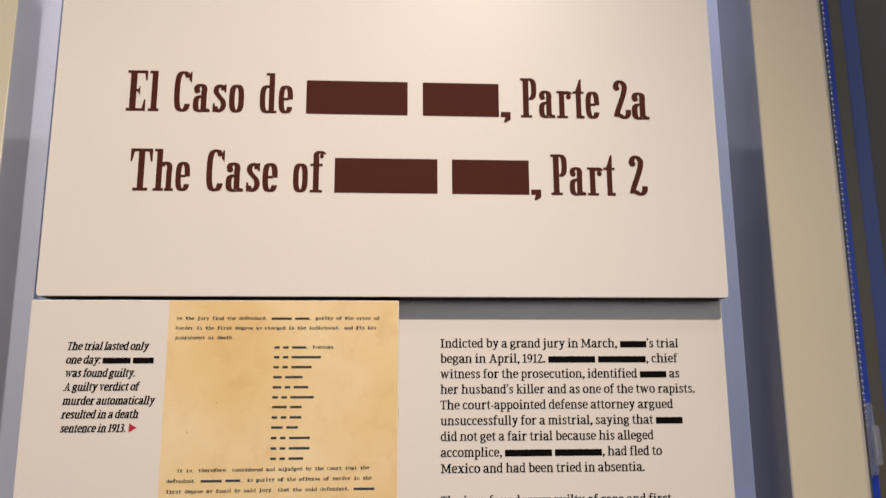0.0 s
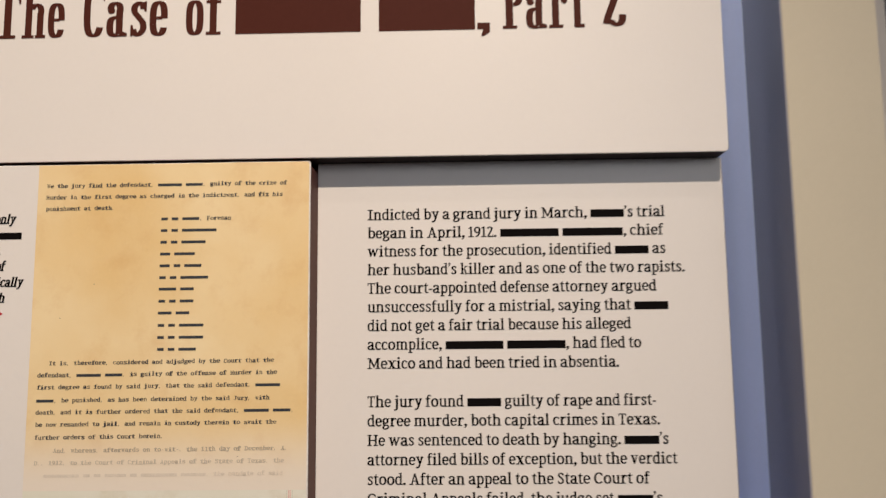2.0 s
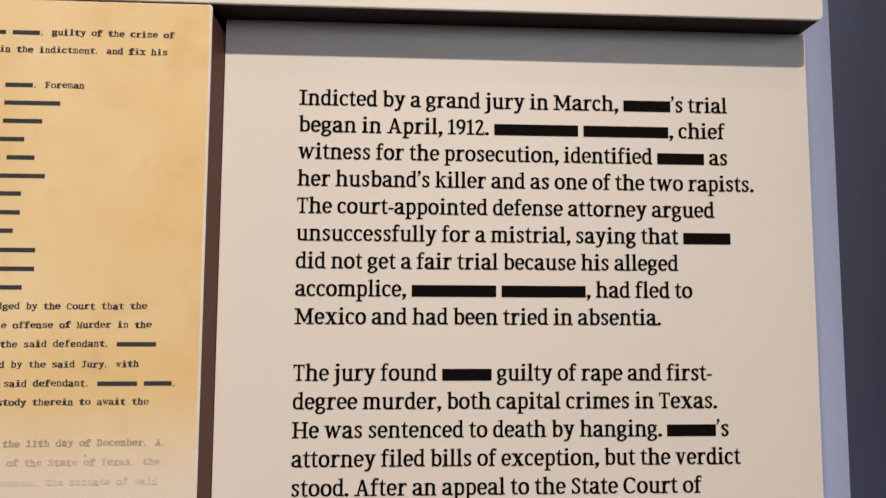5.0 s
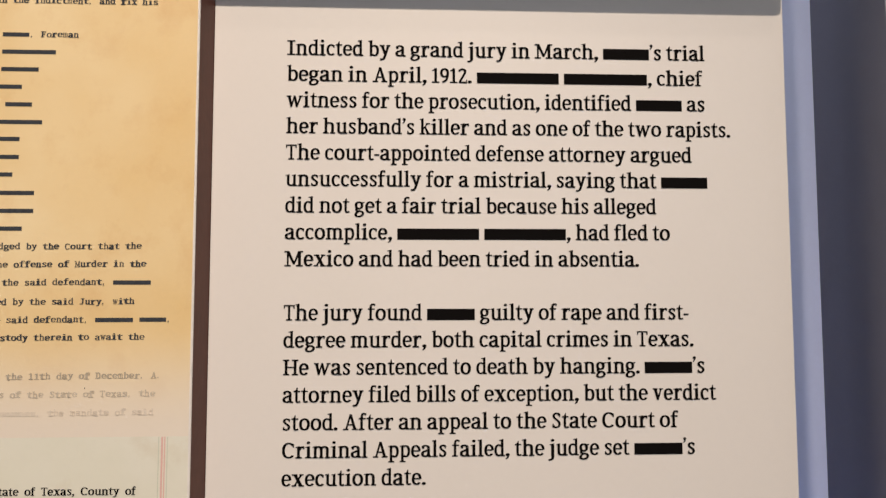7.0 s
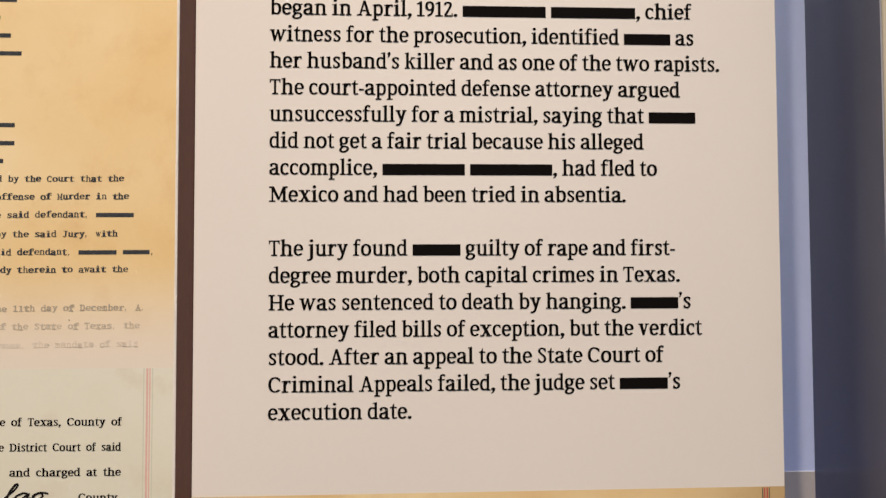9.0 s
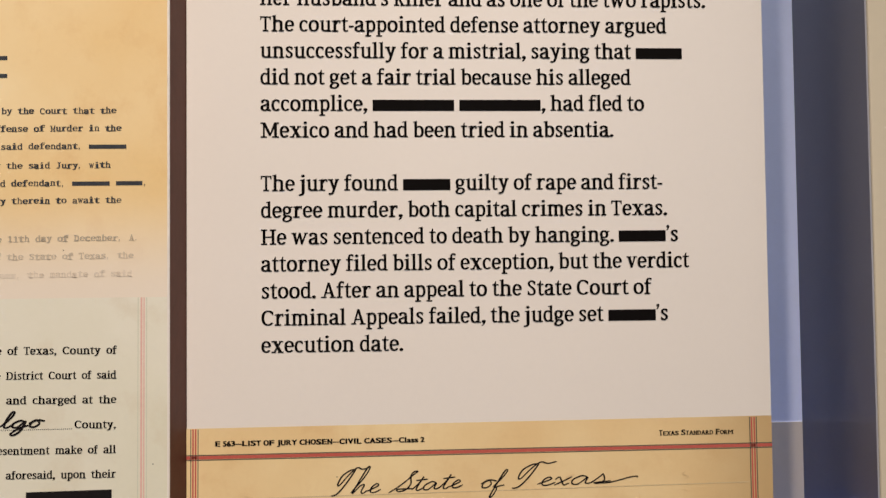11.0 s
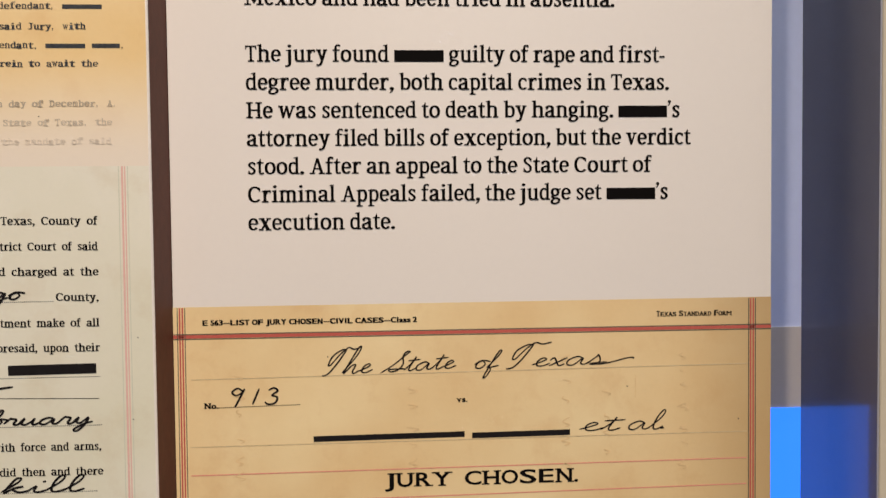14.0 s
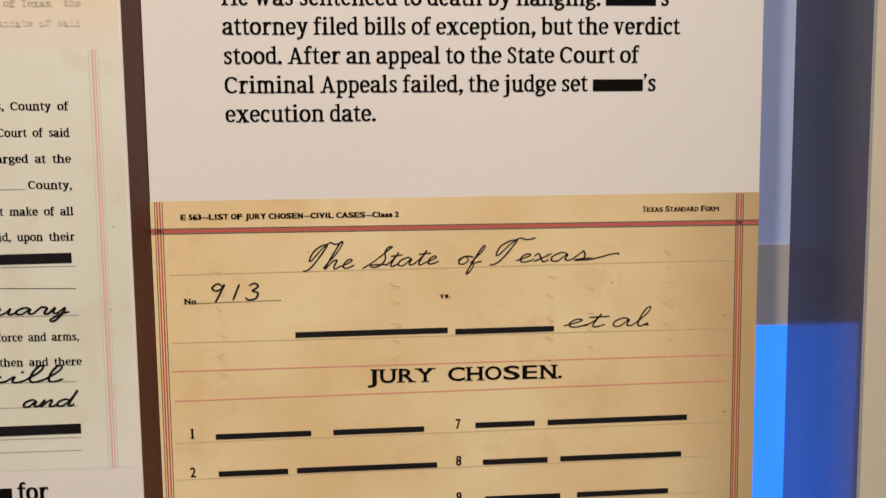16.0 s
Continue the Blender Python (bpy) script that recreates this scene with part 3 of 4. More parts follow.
# ---- handwriting ----
# pen strokes of a plain copperplate hand; x-height 1, baseline 0; strokes parted by |, then the advance
PEN = {
    "a": ("1.0 .8 .6 1.0 .15 .6 .2 .1 .6 .05 1.0 .8 1.0 .2 1.25 .05 1.5 .3", 1.4),
    "b": ("0 .1 .5 1.3 .6 2.1 .4 2.15 .25 1.2 .25 .2 .6 0 .85 .5 .65 .9 1.2 .8", 1.05),
    "d": ("1.0 .8 .6 1.0 .15 .6 .2 .1 .6 .05 1.0 .8 1.25 2.3 1.05 .3 1.3 .05 1.5 .3", 1.4),
    "e": ("0 .2 .5 .55 .75 .85 .5 1.0 .25 .6 .35 .1 .7 .05 1.1 .35", 1.0),
    "f": ("0 .1 .45 1.3 .6 2.1 .4 2.1 .25 1.0 .1 -1.0 .3 -1.0 .4 -.2 .3 .1 .9 .35", 0.85),
    "g": ("1.0 .8 .6 1.0 .15 .6 .2 .1 .6 .05 1.0 .9 .95 -.5 .6 -1.1 .3 -.9 .8 -.1 1.4 .3", 1.35),
    "h": ("0 0.1 0.5 1.68 0.6 2.76 0.4 2.76 0.25 1.44 0.15 0 0.5 0.8 0.8 0.9 0.8 0.2 1 0 1.3 0.3", 1.25),
    "i": ("0 .1 .3 .9 .3 .2 .5 0 .85 .3 | .5 1.5 .62 1.62", 0.75),
    "k": ("0 .1 .5 1.4 .6 2.1 .4 2.1 .25 1.2 .15 0 .5 .7 .85 .9 .45 .55 .8 .05 1.2 .3", 1.1),
    "l": ("0 .1 .5 1.3 .6 2.1 .4 2.15 .25 1.2 .3 .2 .55 0 .9 .35", 0.8),
    "o": ("0 .5 .3 .9 .55 1.0 .2 .7 .2 .15 .6 .05 .85 .5 .6 1.0 1.2 .85", 1.1),
    "r": ("0 .2 .3 1.0 .4 1.0 .75 .85 .7 .2 .9 0 1.2 .3", 1.05),
    "n": ("0 0 .2 .9 .25 .9 .2 0 .6 .85 .85 .9 .85 .1 1.1 0 1.4 .3", 1.3),
    "s": ("0 .1 .4 .9 .5 1.1 .75 .4 .5 0 .2 .1 1.2 .25", 1.0),
    "t": ("0 .1 .35 .9 .5 1.7 .35 .3 .55 0 .9 .3 | 0 1.25 .95 1.35", 0.8),
    "u": ("0 .2 .25 .95 .2 .2 .5 0 .85 .5 .95 .95 .95 .2 1.15 0 1.45 .3", 1.35),
    "x": ("0 .7 .2 1.0 .45 .5 .7 0 1.0 .2 | 1.0 .95 .1 0", 1.0),
    "y": ("0 .2 .25 .95 .25 .3 .55 .1 .95 .9 .9 -.2 .6 -1.1 .3 -.9 .8 -.1 1.4 .3", 1.3),
    "F": ("0 1.8 .3 2.1 .9 2.2 1.9 2.3 | 1.1 2.2 .9 1.0 .6 .1 .2 0 | .6 1.1 1.4 1.2", 1.6),
    "S": ("-0.4 -0.1 0.3 0.8 1 2.13 1.2 2.46 0.9 2.46 0.8 1.9 1.1 0.9 0.9 0.2 0.4 0 0.2 0.3 1.4 0.3", 1.4),
    "T": ("0.95 2.6 0.7 1.1 0.4 0.1 0.1 -0.15 -0.05 -0.1 | 0.95 2.6 0.55 2.54 0.1 1.95 0.05 1.05 0.25 1 0.6 2.08 1 2.79 1.5 2.6 2 2.79", 1.45),
    "~": ("-.5 .02 .1 .05 .7 .3 1.3 .62 1.7 .7 1.8 .55", 1.8),
    "1": ("0.7 2.0 .3 0", 1.2),
    "3": (".2 1.8 .6 2.1 .9 1.7 .5 1.15 .9 .9 .8 .2 .3 0 0 .3", 1.2),
    "9": ("1.0 1.7 .6 2.1 .2 1.6 .5 1.2 .9 1.5 1.1 2.0 .8 .8 .5 -.3", 1.5),
    ".": ("0 .05 .12 .16 .2 .04", 0.4),
}


def pen_line(bm, points, width, y):
    """A smooth inked line through points, wider on the way down."""
    pts = [Vector(p) for p in points]
    ext = [pts[0] * 2 - pts[1]] + pts + [pts[-1] * 2 - pts[-2]]
    path = []
    for a, b, c, d in zip(ext, ext[1:], ext[2:], ext[3:]):
        for k in range(6):
            t = k / 6
            path.append(0.5 * (2 * b + (c - a) * t + (2 * a - 5 * b + 4 * c - d) * t * t + (3 * b - a - 3 * c + d) * t ** 3))
    path.append(pts[-1])
    left, right = [], []
    for k, p in enumerate(path):
        d = (path[min(k + 1, len(path) - 1)] - path[max(k - 1, 0)])
        d = d.normalized() if d.length > 1e-9 else Vector((1, 0))
        taper = 0.55 if k in (0, len(path) - 1) else 1.0
        w = width * (0.5 + 0.14 * max(-d.y, 0)) * taper
        n = Vector((-d.y, d.x)) * w
        left.append((p.x + n.x, p.y + n.y))
        right.append((p.x - n.x, p.y - n.y))
    for k in range(len(path) - 1):
        lift = y - 0.00001 * (k % 5)
        bm.faces.new([bm.verts.new((x, lift, z)) for x, z in (left[k], left[k + 1], right[k + 1], right[k])])


def script(parent, word, x0, x1, z, xh, y, mat, width=0.0006, slant=0.45, rise=0.0):
    """A handwritten word from x0 to x1 with that x-height."""
    bm = bmesh.new()
    total = sum(PEN[c][1] for c in word)
    u = (x1 - x0) / total
    x = 0.0
    for ch in word:
        strokes, adv = PEN[ch]
        wob = random.uniform(0.95, 1.06)
        for stroke in strokes.split("|"):
            v = [float(k) for k in stroke.split()]
            pts = [(x0 + (x + px) * u + slant * pz * xh * wob, z + pz * xh * wob + rise * (x + px) / total) for px, pz in zip(v[::2], v[1::2])]
            pen_line(bm, pts, width, y)
        x += adv
    return part("handwriting", bm, mat, parent)


# ---- room ----
BACK = 0.1885
wall_t = 0.12


def structure(name, bm, mat, label, category):
    return tagged(part(name, bm, mat), label, category, kind="structure")


structure("floor", box(-3.2, 3.2, -4.2, BACK, -0.1, 0.0), M_FLOOR, "grey-brown short-pile carpet floor of the gallery", "floor")
structure("ceiling", box(-3.2, 3.2, -4.2, BACK + wall_t, 3.25, 3.35), M_CEIL, "plain dark painted gallery ceiling", "ceiling")
structure("wall_back", box(-3.2, 3.2, BACK, BACK + wall_t, -0.1, 3.25), M_WALL, "pale lavender-blue painted wall behind the panels", "wall")
structure("wall_front", box(-3.2, 3.2, -4.32, -4.2, -0.1, 3.25), M_ROOM, "pale grey painted gallery wall", "wall")
structure("wall_left", box(-3.32, -3.2, -4.32, BACK + wall_t, -0.1, 3.25), M_ROOM, "pale grey painted gallery wall", "wall")
structure("wall_right", box(3.2, 3.32, -4.32, BACK + wall_t, -0.1, 3.25), M_ROOM, "pale grey painted gallery wall", "wall")

# ---- frame of the display bay ----
bay = thing("exhibit_stand", "cream satin-painted upright frame holding the exhibit panels", "frame")
part("post", box(0.2753, 0.3367, -0.0285, 0.0358, 0.0, 2.35, 0.0007), M_POST, bay)
part("post", box(-0.4155, -0.3533, -0.0285, 0.0480, 0.0, 2.35, 0.0007), M_POST, bay)
# thin added skins on the posts' inner sides, coloured as if shaded
part("shaded_side", box(0.2745, 0.2753, -0.0280, 0.0358, 0.0, 2.25), M_POST_SHADED, bay, "glossy inner face of the cream post, its shade painted in as grey")
part("shaded_side", box(-0.3533, -0.3525, -0.0280, 0.0480, 0.0, 2.25), M_POST_SHADED, bay, "glossy inner face of the cream post, its shade painted in as grey")
part("top_rail", box(-0.3525, 0.2745, -0.0285, 0.0358, 2.25, 2.35, 0.0007), M_POST, bay)
part("hanger", box(-0.07, -0.01, 0.0185, 0.0300, 0.9, 2.25), M_EDGE, bay)

# ---- lit display behind the panels ----
screen = thing("display_screen", "grey-cased display with a lit plain blue screen standing behind the panels", "screen")
SX0, SX1, SY, SZT, SZC = 0.142, 0.62, 0.1865, 1.2362, 1.2947
part("casing", box(SX0 - 0.03, SX1 + 0.02, SY + 0.0012, BACK - 0.0002, 0.75, SZC), M_CASE, screen)
part("screen", box(SX0, SX1, SY, SY + 0.004, 0.80, SZT, 0.0005), M_SCREEN, screen, "glowing blue screen")
part("stand", box(0.33, 0.43, SY - 0.02, BACK - 0.002, 0.0, 0.76, 0.002), M_CASE, screen)

# ---- title panel ----
YT, YL, YR = -0.0173, -0.0257, 0.0
title = thing("title_panel", "cream title board with large maroon lettering in two lines", "exhibit panel", "exhibit panels")
part("board", slab(-0.3215, 0.2403, 1.6101, 1.935, YT + 0.0012, 0.018, 0.003), M_EDGE_SHADED, title, "brown board edge, darkened to hold the shade of its underside")
part("face", slab(-0.3215, 0.2403, 1.6101, 1.935, YT, YT + 0.0012, 0.003, 0.0005), M_FACE, title, "satin cream printed face")
Y = YT - 0.00025


# condensed slab letters, cap height 1: width, then pieces; b: block x0 x1 z0 z1, p: polygon,
# a: rounded arc with centre, half axes and two angles, d: drop with centre and half axes, s: stroke through points
SLAB = {
    "o": (0.36, "a .18 .345 .10 .312 0 360"),
    "l": (0.25, "b .05 .21 0 1|b 0 .25 0 .065|b 0 .1 .935 1"),
    "E": (0.47, "b .06 .235 0 1|b 0 .45 0 .065|b .0 .47 .935 1|p .47 1 .40 .93 .43 .76 .47 .76|p .45 0 .45 .28 .41 .28 .37 .06|b .2 .29 .475 .535|p .26 .535 .31 .63 .31 .38 .26 .475"),
    "T": (0.53, "b .18 .355 0 1|b 0 .53 .93 1|p 0 1 0 .69 .04 .69 .09 .93|p .53 1 .44 .93 .49 .69 .53 .69|b .09 .445 0 .065"),
    "C": (0.40, "a .2 .5 .125 .466 38 328|p .33 .80 .40 .70 .40 .985 .36 .985"),
    "a": (0.40, "a .165 .50 .085 .157 172 0|d .09 .515 .07 .062|b .172 .325 .045 .53|a .175 .20 .10 .170 75 290|p .22 .0 .40 0 .40 .065 .30 .10"),
    "s": (0.34, "s .26 .54 .24 .63 .165 .655 .095 .60 .09 .49 .17 .375 .25 .27 .26 .13 .18 .035 .10 .05 .07 .14|p .25 .62 .28 .49 .32 .49 .32 .69 .28 .69|p .02 0 .06 0 .09 .08 .06 .22 .02 .22"),
    "d": (0.42, "b .215 .37 0 1|b .15 .3 .935 1|b .3 .42 0 .06|a .195 .345 .115 .312 65 295"),
    "e": (0.34, "a .17 .345 .10 .312 0 334|b .12 .24 .325 .385"),
    "h": (0.49, "b .05 .21 0 1|b 0 .1 .935 1|b 0 .25 0 .06|b .275 .49 0 .06|b .295 .45 0 .50|a .285 .48 .09 .175 0 155"),
    "f": (0.31, "b .06 .22 0 .85|b 0 .29 0 .06|b 0 .29 .63 .69|a .225 .84 .085 .125 180 30|d .265 .875 .05 .055"),
    "P": (0.41, "b .05 .215 0 1|b 0 .28 0 .06|b 0 .22 .935 1|a .21 .725 .118 .243 -90 90"),
    "r": (0.36, "b .05 .205 0 .69|b 0 .27 0 .06|b 0 .1 .63 .69|a .26 .55 .06 .105 160 20|d .30 .54 .062 .062"),
    "t": (0.28, "b .07 .22 .03 .75|p .07 .69 .22 .69 .22 1 .18 1|b 0 .28 .63 .69|p .09 0 .28 0 .28 .07 .2 .07 .07 .05"),
    "2": (0.37, "d .09 .79 .07 .068|s .06 .80 .10 .93 .18 .962 .265 .87 .255 .70 .18 .45 .10 .22 .06 .06|s .05 .08 .12 .115 .2 .05 .28 .05 .33 .12 .34 .24"),
    ",": (0.13, "b 0 .13 0 .13|p .06 0 .13 .01 .13 -.06 .06 -.14 .04 -.12"),
}


def slab_word(bm, word, x0, x1, z, cap, y):
    gap = 0.045
    u = (x1 - x0) / (sum(SLAB[c][0] for c in word) + gap * (len(word) - 1))
    x = x0
    for ch in word:
        width, pieces = SLAB[ch]

        def place(px, pz, lift):
            return (x + px * u, y - lift, z + pz * cap)

        for at, piece in enumerate(pieces.split("|")):
            kind, v = piece[0], [float(k) for k in piece[1:].split()]
            lift = 0.000025 * at
            if kind == "b":
                thin = 0.011 if v[3] - v[2] > 0.3 else 0.0
                v = [v[0] + thin, v[1] - thin, v[2], v[3]]
                pts = ((v[0], v[2]), (v[1], v[2]), (v[1], v[3]), (v[0], v[3]))
            elif kind == "p":
                pts = tuple(zip(v[::2], v[1::2]))
            elif kind == "d":
                pts = tuple((v[0] + v[2] * math.cos(radians(a)), v[1] + v[3] * math.sin(radians(a))) for a in range(0, 360, 20))
            elif kind == "a":
                steps = 8 + int(abs(v[5] - v[4]) / 7)
                arc = [bend(v[4] + (v[5] - v[4]) * k / steps) for k in range(steps + 1)]
                pen_ring(bm, [(v[0] + (v[2] + 0.008) * c, v[1] + (v[3] + 0.004) * s) for c, s in arc], 0.065, 0.033, place, lift)
                continue
            else:
                pen_ring(bm, smooth(v), 0.062, 0.036, place, lift)
                continue
            bm.faces.new([bm.verts.new(place(px, pz, lift)) for px, pz in pts])
        x += (width + gap) * u


def title_line(words, z):
    for x0, x1, word in words:
        bm = bmesh.new()
        if word is None:
            put_bar(bm, x0, x1, z, z + 0.030, Y)
        else:
            slab_word(bm, word, x0, x1, z, 0.0358, Y)
        part("lettering", bm, M_TITLE, title)


title_line(((-0.2628, -0.2361, "El"), (-0.2241, -0.1659, "Caso"), (-0.1532, -0.1254, "de"), (-0.1141, -0.0284, None), (-0.0154, 0.0500, None),
            (0.0515, 0.0600, ","), (0.0689, 0.1377, "Parte"), (0.1501, 0.1815, "2a")), 1.7655)
title_line(((-0.2557, -0.2072, "The"), (-0.1940, -0.1358, "Case"), (-0.1233, -0.0983, "of"), (-0.0889, -0.0031, None), (0.0092, 0.0745, None),
            (0.0760, 0.0845, ","), (0.0932, 0.1484, "Part"), (0.1606, 0.1752, "2")), 1.6970)

# ---- panel with the main text ----
story = thing("text_panel", "cream text board with black print above a tan court form", "exhibit panel", "exhibit panels")
part("board", slab(-0.0346, 0.2413, 0.95, 1.6100, YR + 0.0012, 0.018, 0.0004), M_EDGE, story, "dark brown board edge")
part("face", slab(-0.0346, 0.2406, 0.95, 1.6100, YR, YR + 0.0012, 0.0006, 0.0003), M_FACE, story, "satin cream printed face")
Y = YR - 0.0002
A = "\u2019"
BODY = (
    (1, 0.2009, ("Indicted", "by", "a", "grand", "jury", "in", "March,", 0.0225, A + "s", "trial")),
    (2, 0.1993, ("began", "in", "April,", "1912.", 0.0395, 0.0405, ",", "chief")),
    (3, 0.2004, ("witness", "for", "the", "prosecution,", "identified", 0.0224, "as")),
    (4, 0.2125, ("her", "husband" + A + "s", "killer", "and", "as", "one", "of", "the", "two", "rapists.")),
    (5, 0.1932, ("The", "court-appointed", "defense", "attorney", "argued")),
    (6, 0.2006, ("unsuccessfully", "for", "a", "mistrial,", "saying", "that", 0.0225)),
    (7, 0.1754, ("did", "not", "get", "a", "fair", "trial", "because", "his", "alleged")),
    (8, 0.1817, ("accomplice,", 0.0385, 0.0388, ",", "had", "fled", "to")),
    (9, 0.1665, ("Mexico", "and", "had", "been", "tried", "in", "absentia.")),
    (11, 0.1898, ("The", "jury", "found", 0.0223, "guilty", "of", "rape", "and", "first-")),
    (12, 0.1918, ("degree", "murder,", "both", "capital", "crimes", "in", "Texas.")),
    (13, 0.1970, ("He", "was", "sentenced", "to", "death", "by", "hanging.", 0.0227, A + "s")),
    (14, 0.2020, ("attorney", "filed", "bills", "of", "exception,", "but", "the", "verdict")),
    (15, 0.1834, ("stood.", "After", "an", "appeal", "to", "the", "State", "Court", "of")),
    (16, 0.1914, ("Criminal", "Appeals", "failed,", "the", "judge", "set", 0.0228, A + "s")),
    (17, 0.0652, ("execution", "date.")),
)
for k, x1, words in BODY:
    book_line(story, words, -0.0004, x1, 1.5702 - (k - 1) * 0.01253, 0.0071, Y, M_INK, weight=1.02)

# ---- court form printed on the text panel ----
form = part("court_form", sheet(-0.0346, 0.2405, 0.952, 1.3355, YR - 0.0001, 0.0006), M_DOC_C, story, "tan ruled court form with red borders")
Y = YR - 0.0002
rules("red_rule", ((-0.0346, 1.3222, 0.2405, 1.3222, 0.0015), (-0.0316, 1.3352, -0.0330, 0.953, 0.0007), (-0.0304, 1.3352, -0.0318, 0.953, 0.0007),
                   (0.2307, 1.3356, 0.2311, 0.953, 0.0007), (0.2320, 1.3356, 0.2324, 0.953, 0.0007)), Y, M_RULE_RED, form)
Y = YR - 0.00025
rules("grey_rule", ((-0.0346, 1.3233, 0.2405, 1.3233, 0.0004), (-0.0346, 1.3211, 0.2405, 1.3211, 0.0004), (-0.0326, 1.3352, -0.0340, 0.953, 0.0004),
                    (-0.0293, 1.3352, -0.0307, 0.953, 0.0004), (0.2298, 1.3356, 0.2301, 0.953, 0.0004), (0.2330, 1.3356, 0.2334, 0.953, 0.0004)), Y, M_RULE_GREY, form)
rules("soft_rule", ((-0.0272, 1.3028, 0.2294, 1.3050, 0.0004), (-0.0280, 1.2722, 0.2294, 1.2730, 0.0004), (-0.0277, 1.2262, 0.2292, 1.2284, 0.0004),
                    (-0.0284, 1.2090, 0.2285, 1.2121, 0.0004), (-0.0286, 1.1915, 0.2285, 1.1945, 0.0004)), Y, M_RULE_SOFT, form)
rules("pink_rule", ((-0.0280, 1.2592, 0.2290, 1.2604, 0.0005), (-0.0277, 1.2456, 0.2289, 1.2481, 0.0005)), Y, M_RULE_PINK, form)
lettering(form, ("E", "563\u2014LIST", "OF", "JURY", "CHOSEN\u2014CIVIL", "CASES\u2014Class", "2"), -0.0217, 0.0747, 1.3272, 0.0023, Y, M_INK, bold=0.018, serif=0.0, strike=0.042)
bm = bmesh.new()
x = 0.1857
for word in ("TEXAS", "STANDARD", "FORM"):
    for k, ch in enumerate(word):
        x = put_word(bm, ch, x, 1.3278, 0.00325 if k == 0 else 0.00285, 0.0036 if k == 0 else 0.0028, Y, 0.01, 0.0, 0.08, 0.0, 0.03)
    x += 0.0011
part("lettering", bm, M_INK, form)
for x0, x1, word, z, xh, rise in ((0.0318, 0.0530, "The", 1.3040, 0.0041, 0.0004), (0.0602, 0.0912, "State", 1.3045, 0.0037, 0.0012), (0.1000, 0.1110, "of", 1.3052, 0.0037, 0.0),
                                  (0.1160, 0.1740, "Texas~", 1.3054, 0.0038, 0.0010), (-0.0108, 0.0125, "913", 1.2910, 0.0034, 0.0), (0.1490, 0.1672, "et", 1.2751, 0.0036, 0.0), (0.1712, 0.1905, "al.", 1.2751, 0.0038, 0.0)):
    script(form, word, x0, x1, z, xh, Y - 0.00005, M_PEN, 0.00072 if word == "913" else 0.00056, 0.1 if word == "913" else 0.5, rise)
lettering(form, ("No.",), -0.0216, -0.0152, 1.2896, 0.0024, Y, M_INK, bold=0.02, serif=0.06, strike=0.03)
dots(-0.0149, 1.2898, 0.0218, 1.2905, Y, M_INK, form)
lettering(form, ("vs.",), 0.0925, 0.0976, 1.2900, 0.0024, Y, M_INK, bold=0.025, serif=0.06)
lettering(form, ("JURY", "CHOSEN."), 0.0583, 0.1490, 1.2515, 0.0062, Y, M_INK, bold=0.012, serif=0.07, gap=0.45, strike=0.006)
# faint writing showing through from the back of the sheet, running upright, and a short crease
ghost = random.Random(12)
for column, low, high in ((0.0720, 1.2600, 1.2990), (0.1430, 1.2580, 1.3120), (0.1620, 1.2640, 1.2930), (0.1985, 1.2560, 1.3080), (-0.0060, 1.2560, 1.3100)):
    bm = bmesh.new()
    z = low
    while z < high:
        reach = ghost.uniform(0.0014, 0.0030)
        points = [(column + reach * math.sin(2.1 * k + ghost.uniform(-0.7, 0.7)), z + 0.0011 * k) for k in range(ghost.choice((3, 4, 5)))]
        pen_line(bm, points, ghost.uniform(0.00035, 0.0006), Y)
        z += ghost.uniform(0.0065, 0.0125)
    part("handwriting", bm, M_GHOST, form, "faint writing showing through the paper")
bm = bmesh.new()
pen_line(bm, [(0.1758, 1.2900), (0.1760, 1.2950), (0.1759, 1.3005)], 0.0003, Y)
part("crease", bm, M_GHOST, form)
PENNED = ((0.0271, 0.0960, 1.2732), (0.0995, 0.1450, 1.2730), (-0.0100, 0.0330, 1.2272), (0.0430, 0.0846, 1.2276), (0.1083, 0.1360, 1.2289), (0.1420, 0.2082, 1.2292),
          (-0.0093, 0.0220, 1.2098), (0.0260, 0.0904, 1.2102), (0.1116, 0.1420, 1.2112), (0.1480, 0.2057, 1.2116), (0.0000, 0.0620, 1.1935), (0.1125, 0.1480, 1.1935), (0.1560, 0.1996, 1.1940))
for x0, x1, z in PENNED:
    bm = bmesh.new()
    put_bar(bm, x0, x1, z, z + 0.0026, Y, 0.008)
    part("handwriting", bm, M_PEN, form)
for x, z, n in ((-0.0217, 1.2281, "1"), (0.0990, 1.2289, "7"), (-0.0221, 1.2101, "2"), (0.0990, 1.2114, "8"), (-0.0225, 1.1925, "3"), (0.0990, 1.1940, "9")):
    lettering(form, (n,), x, x + 0.0027, z, 0.0045, Y, M_INK, bold=0.01, serif=0.07, strike=0.02)

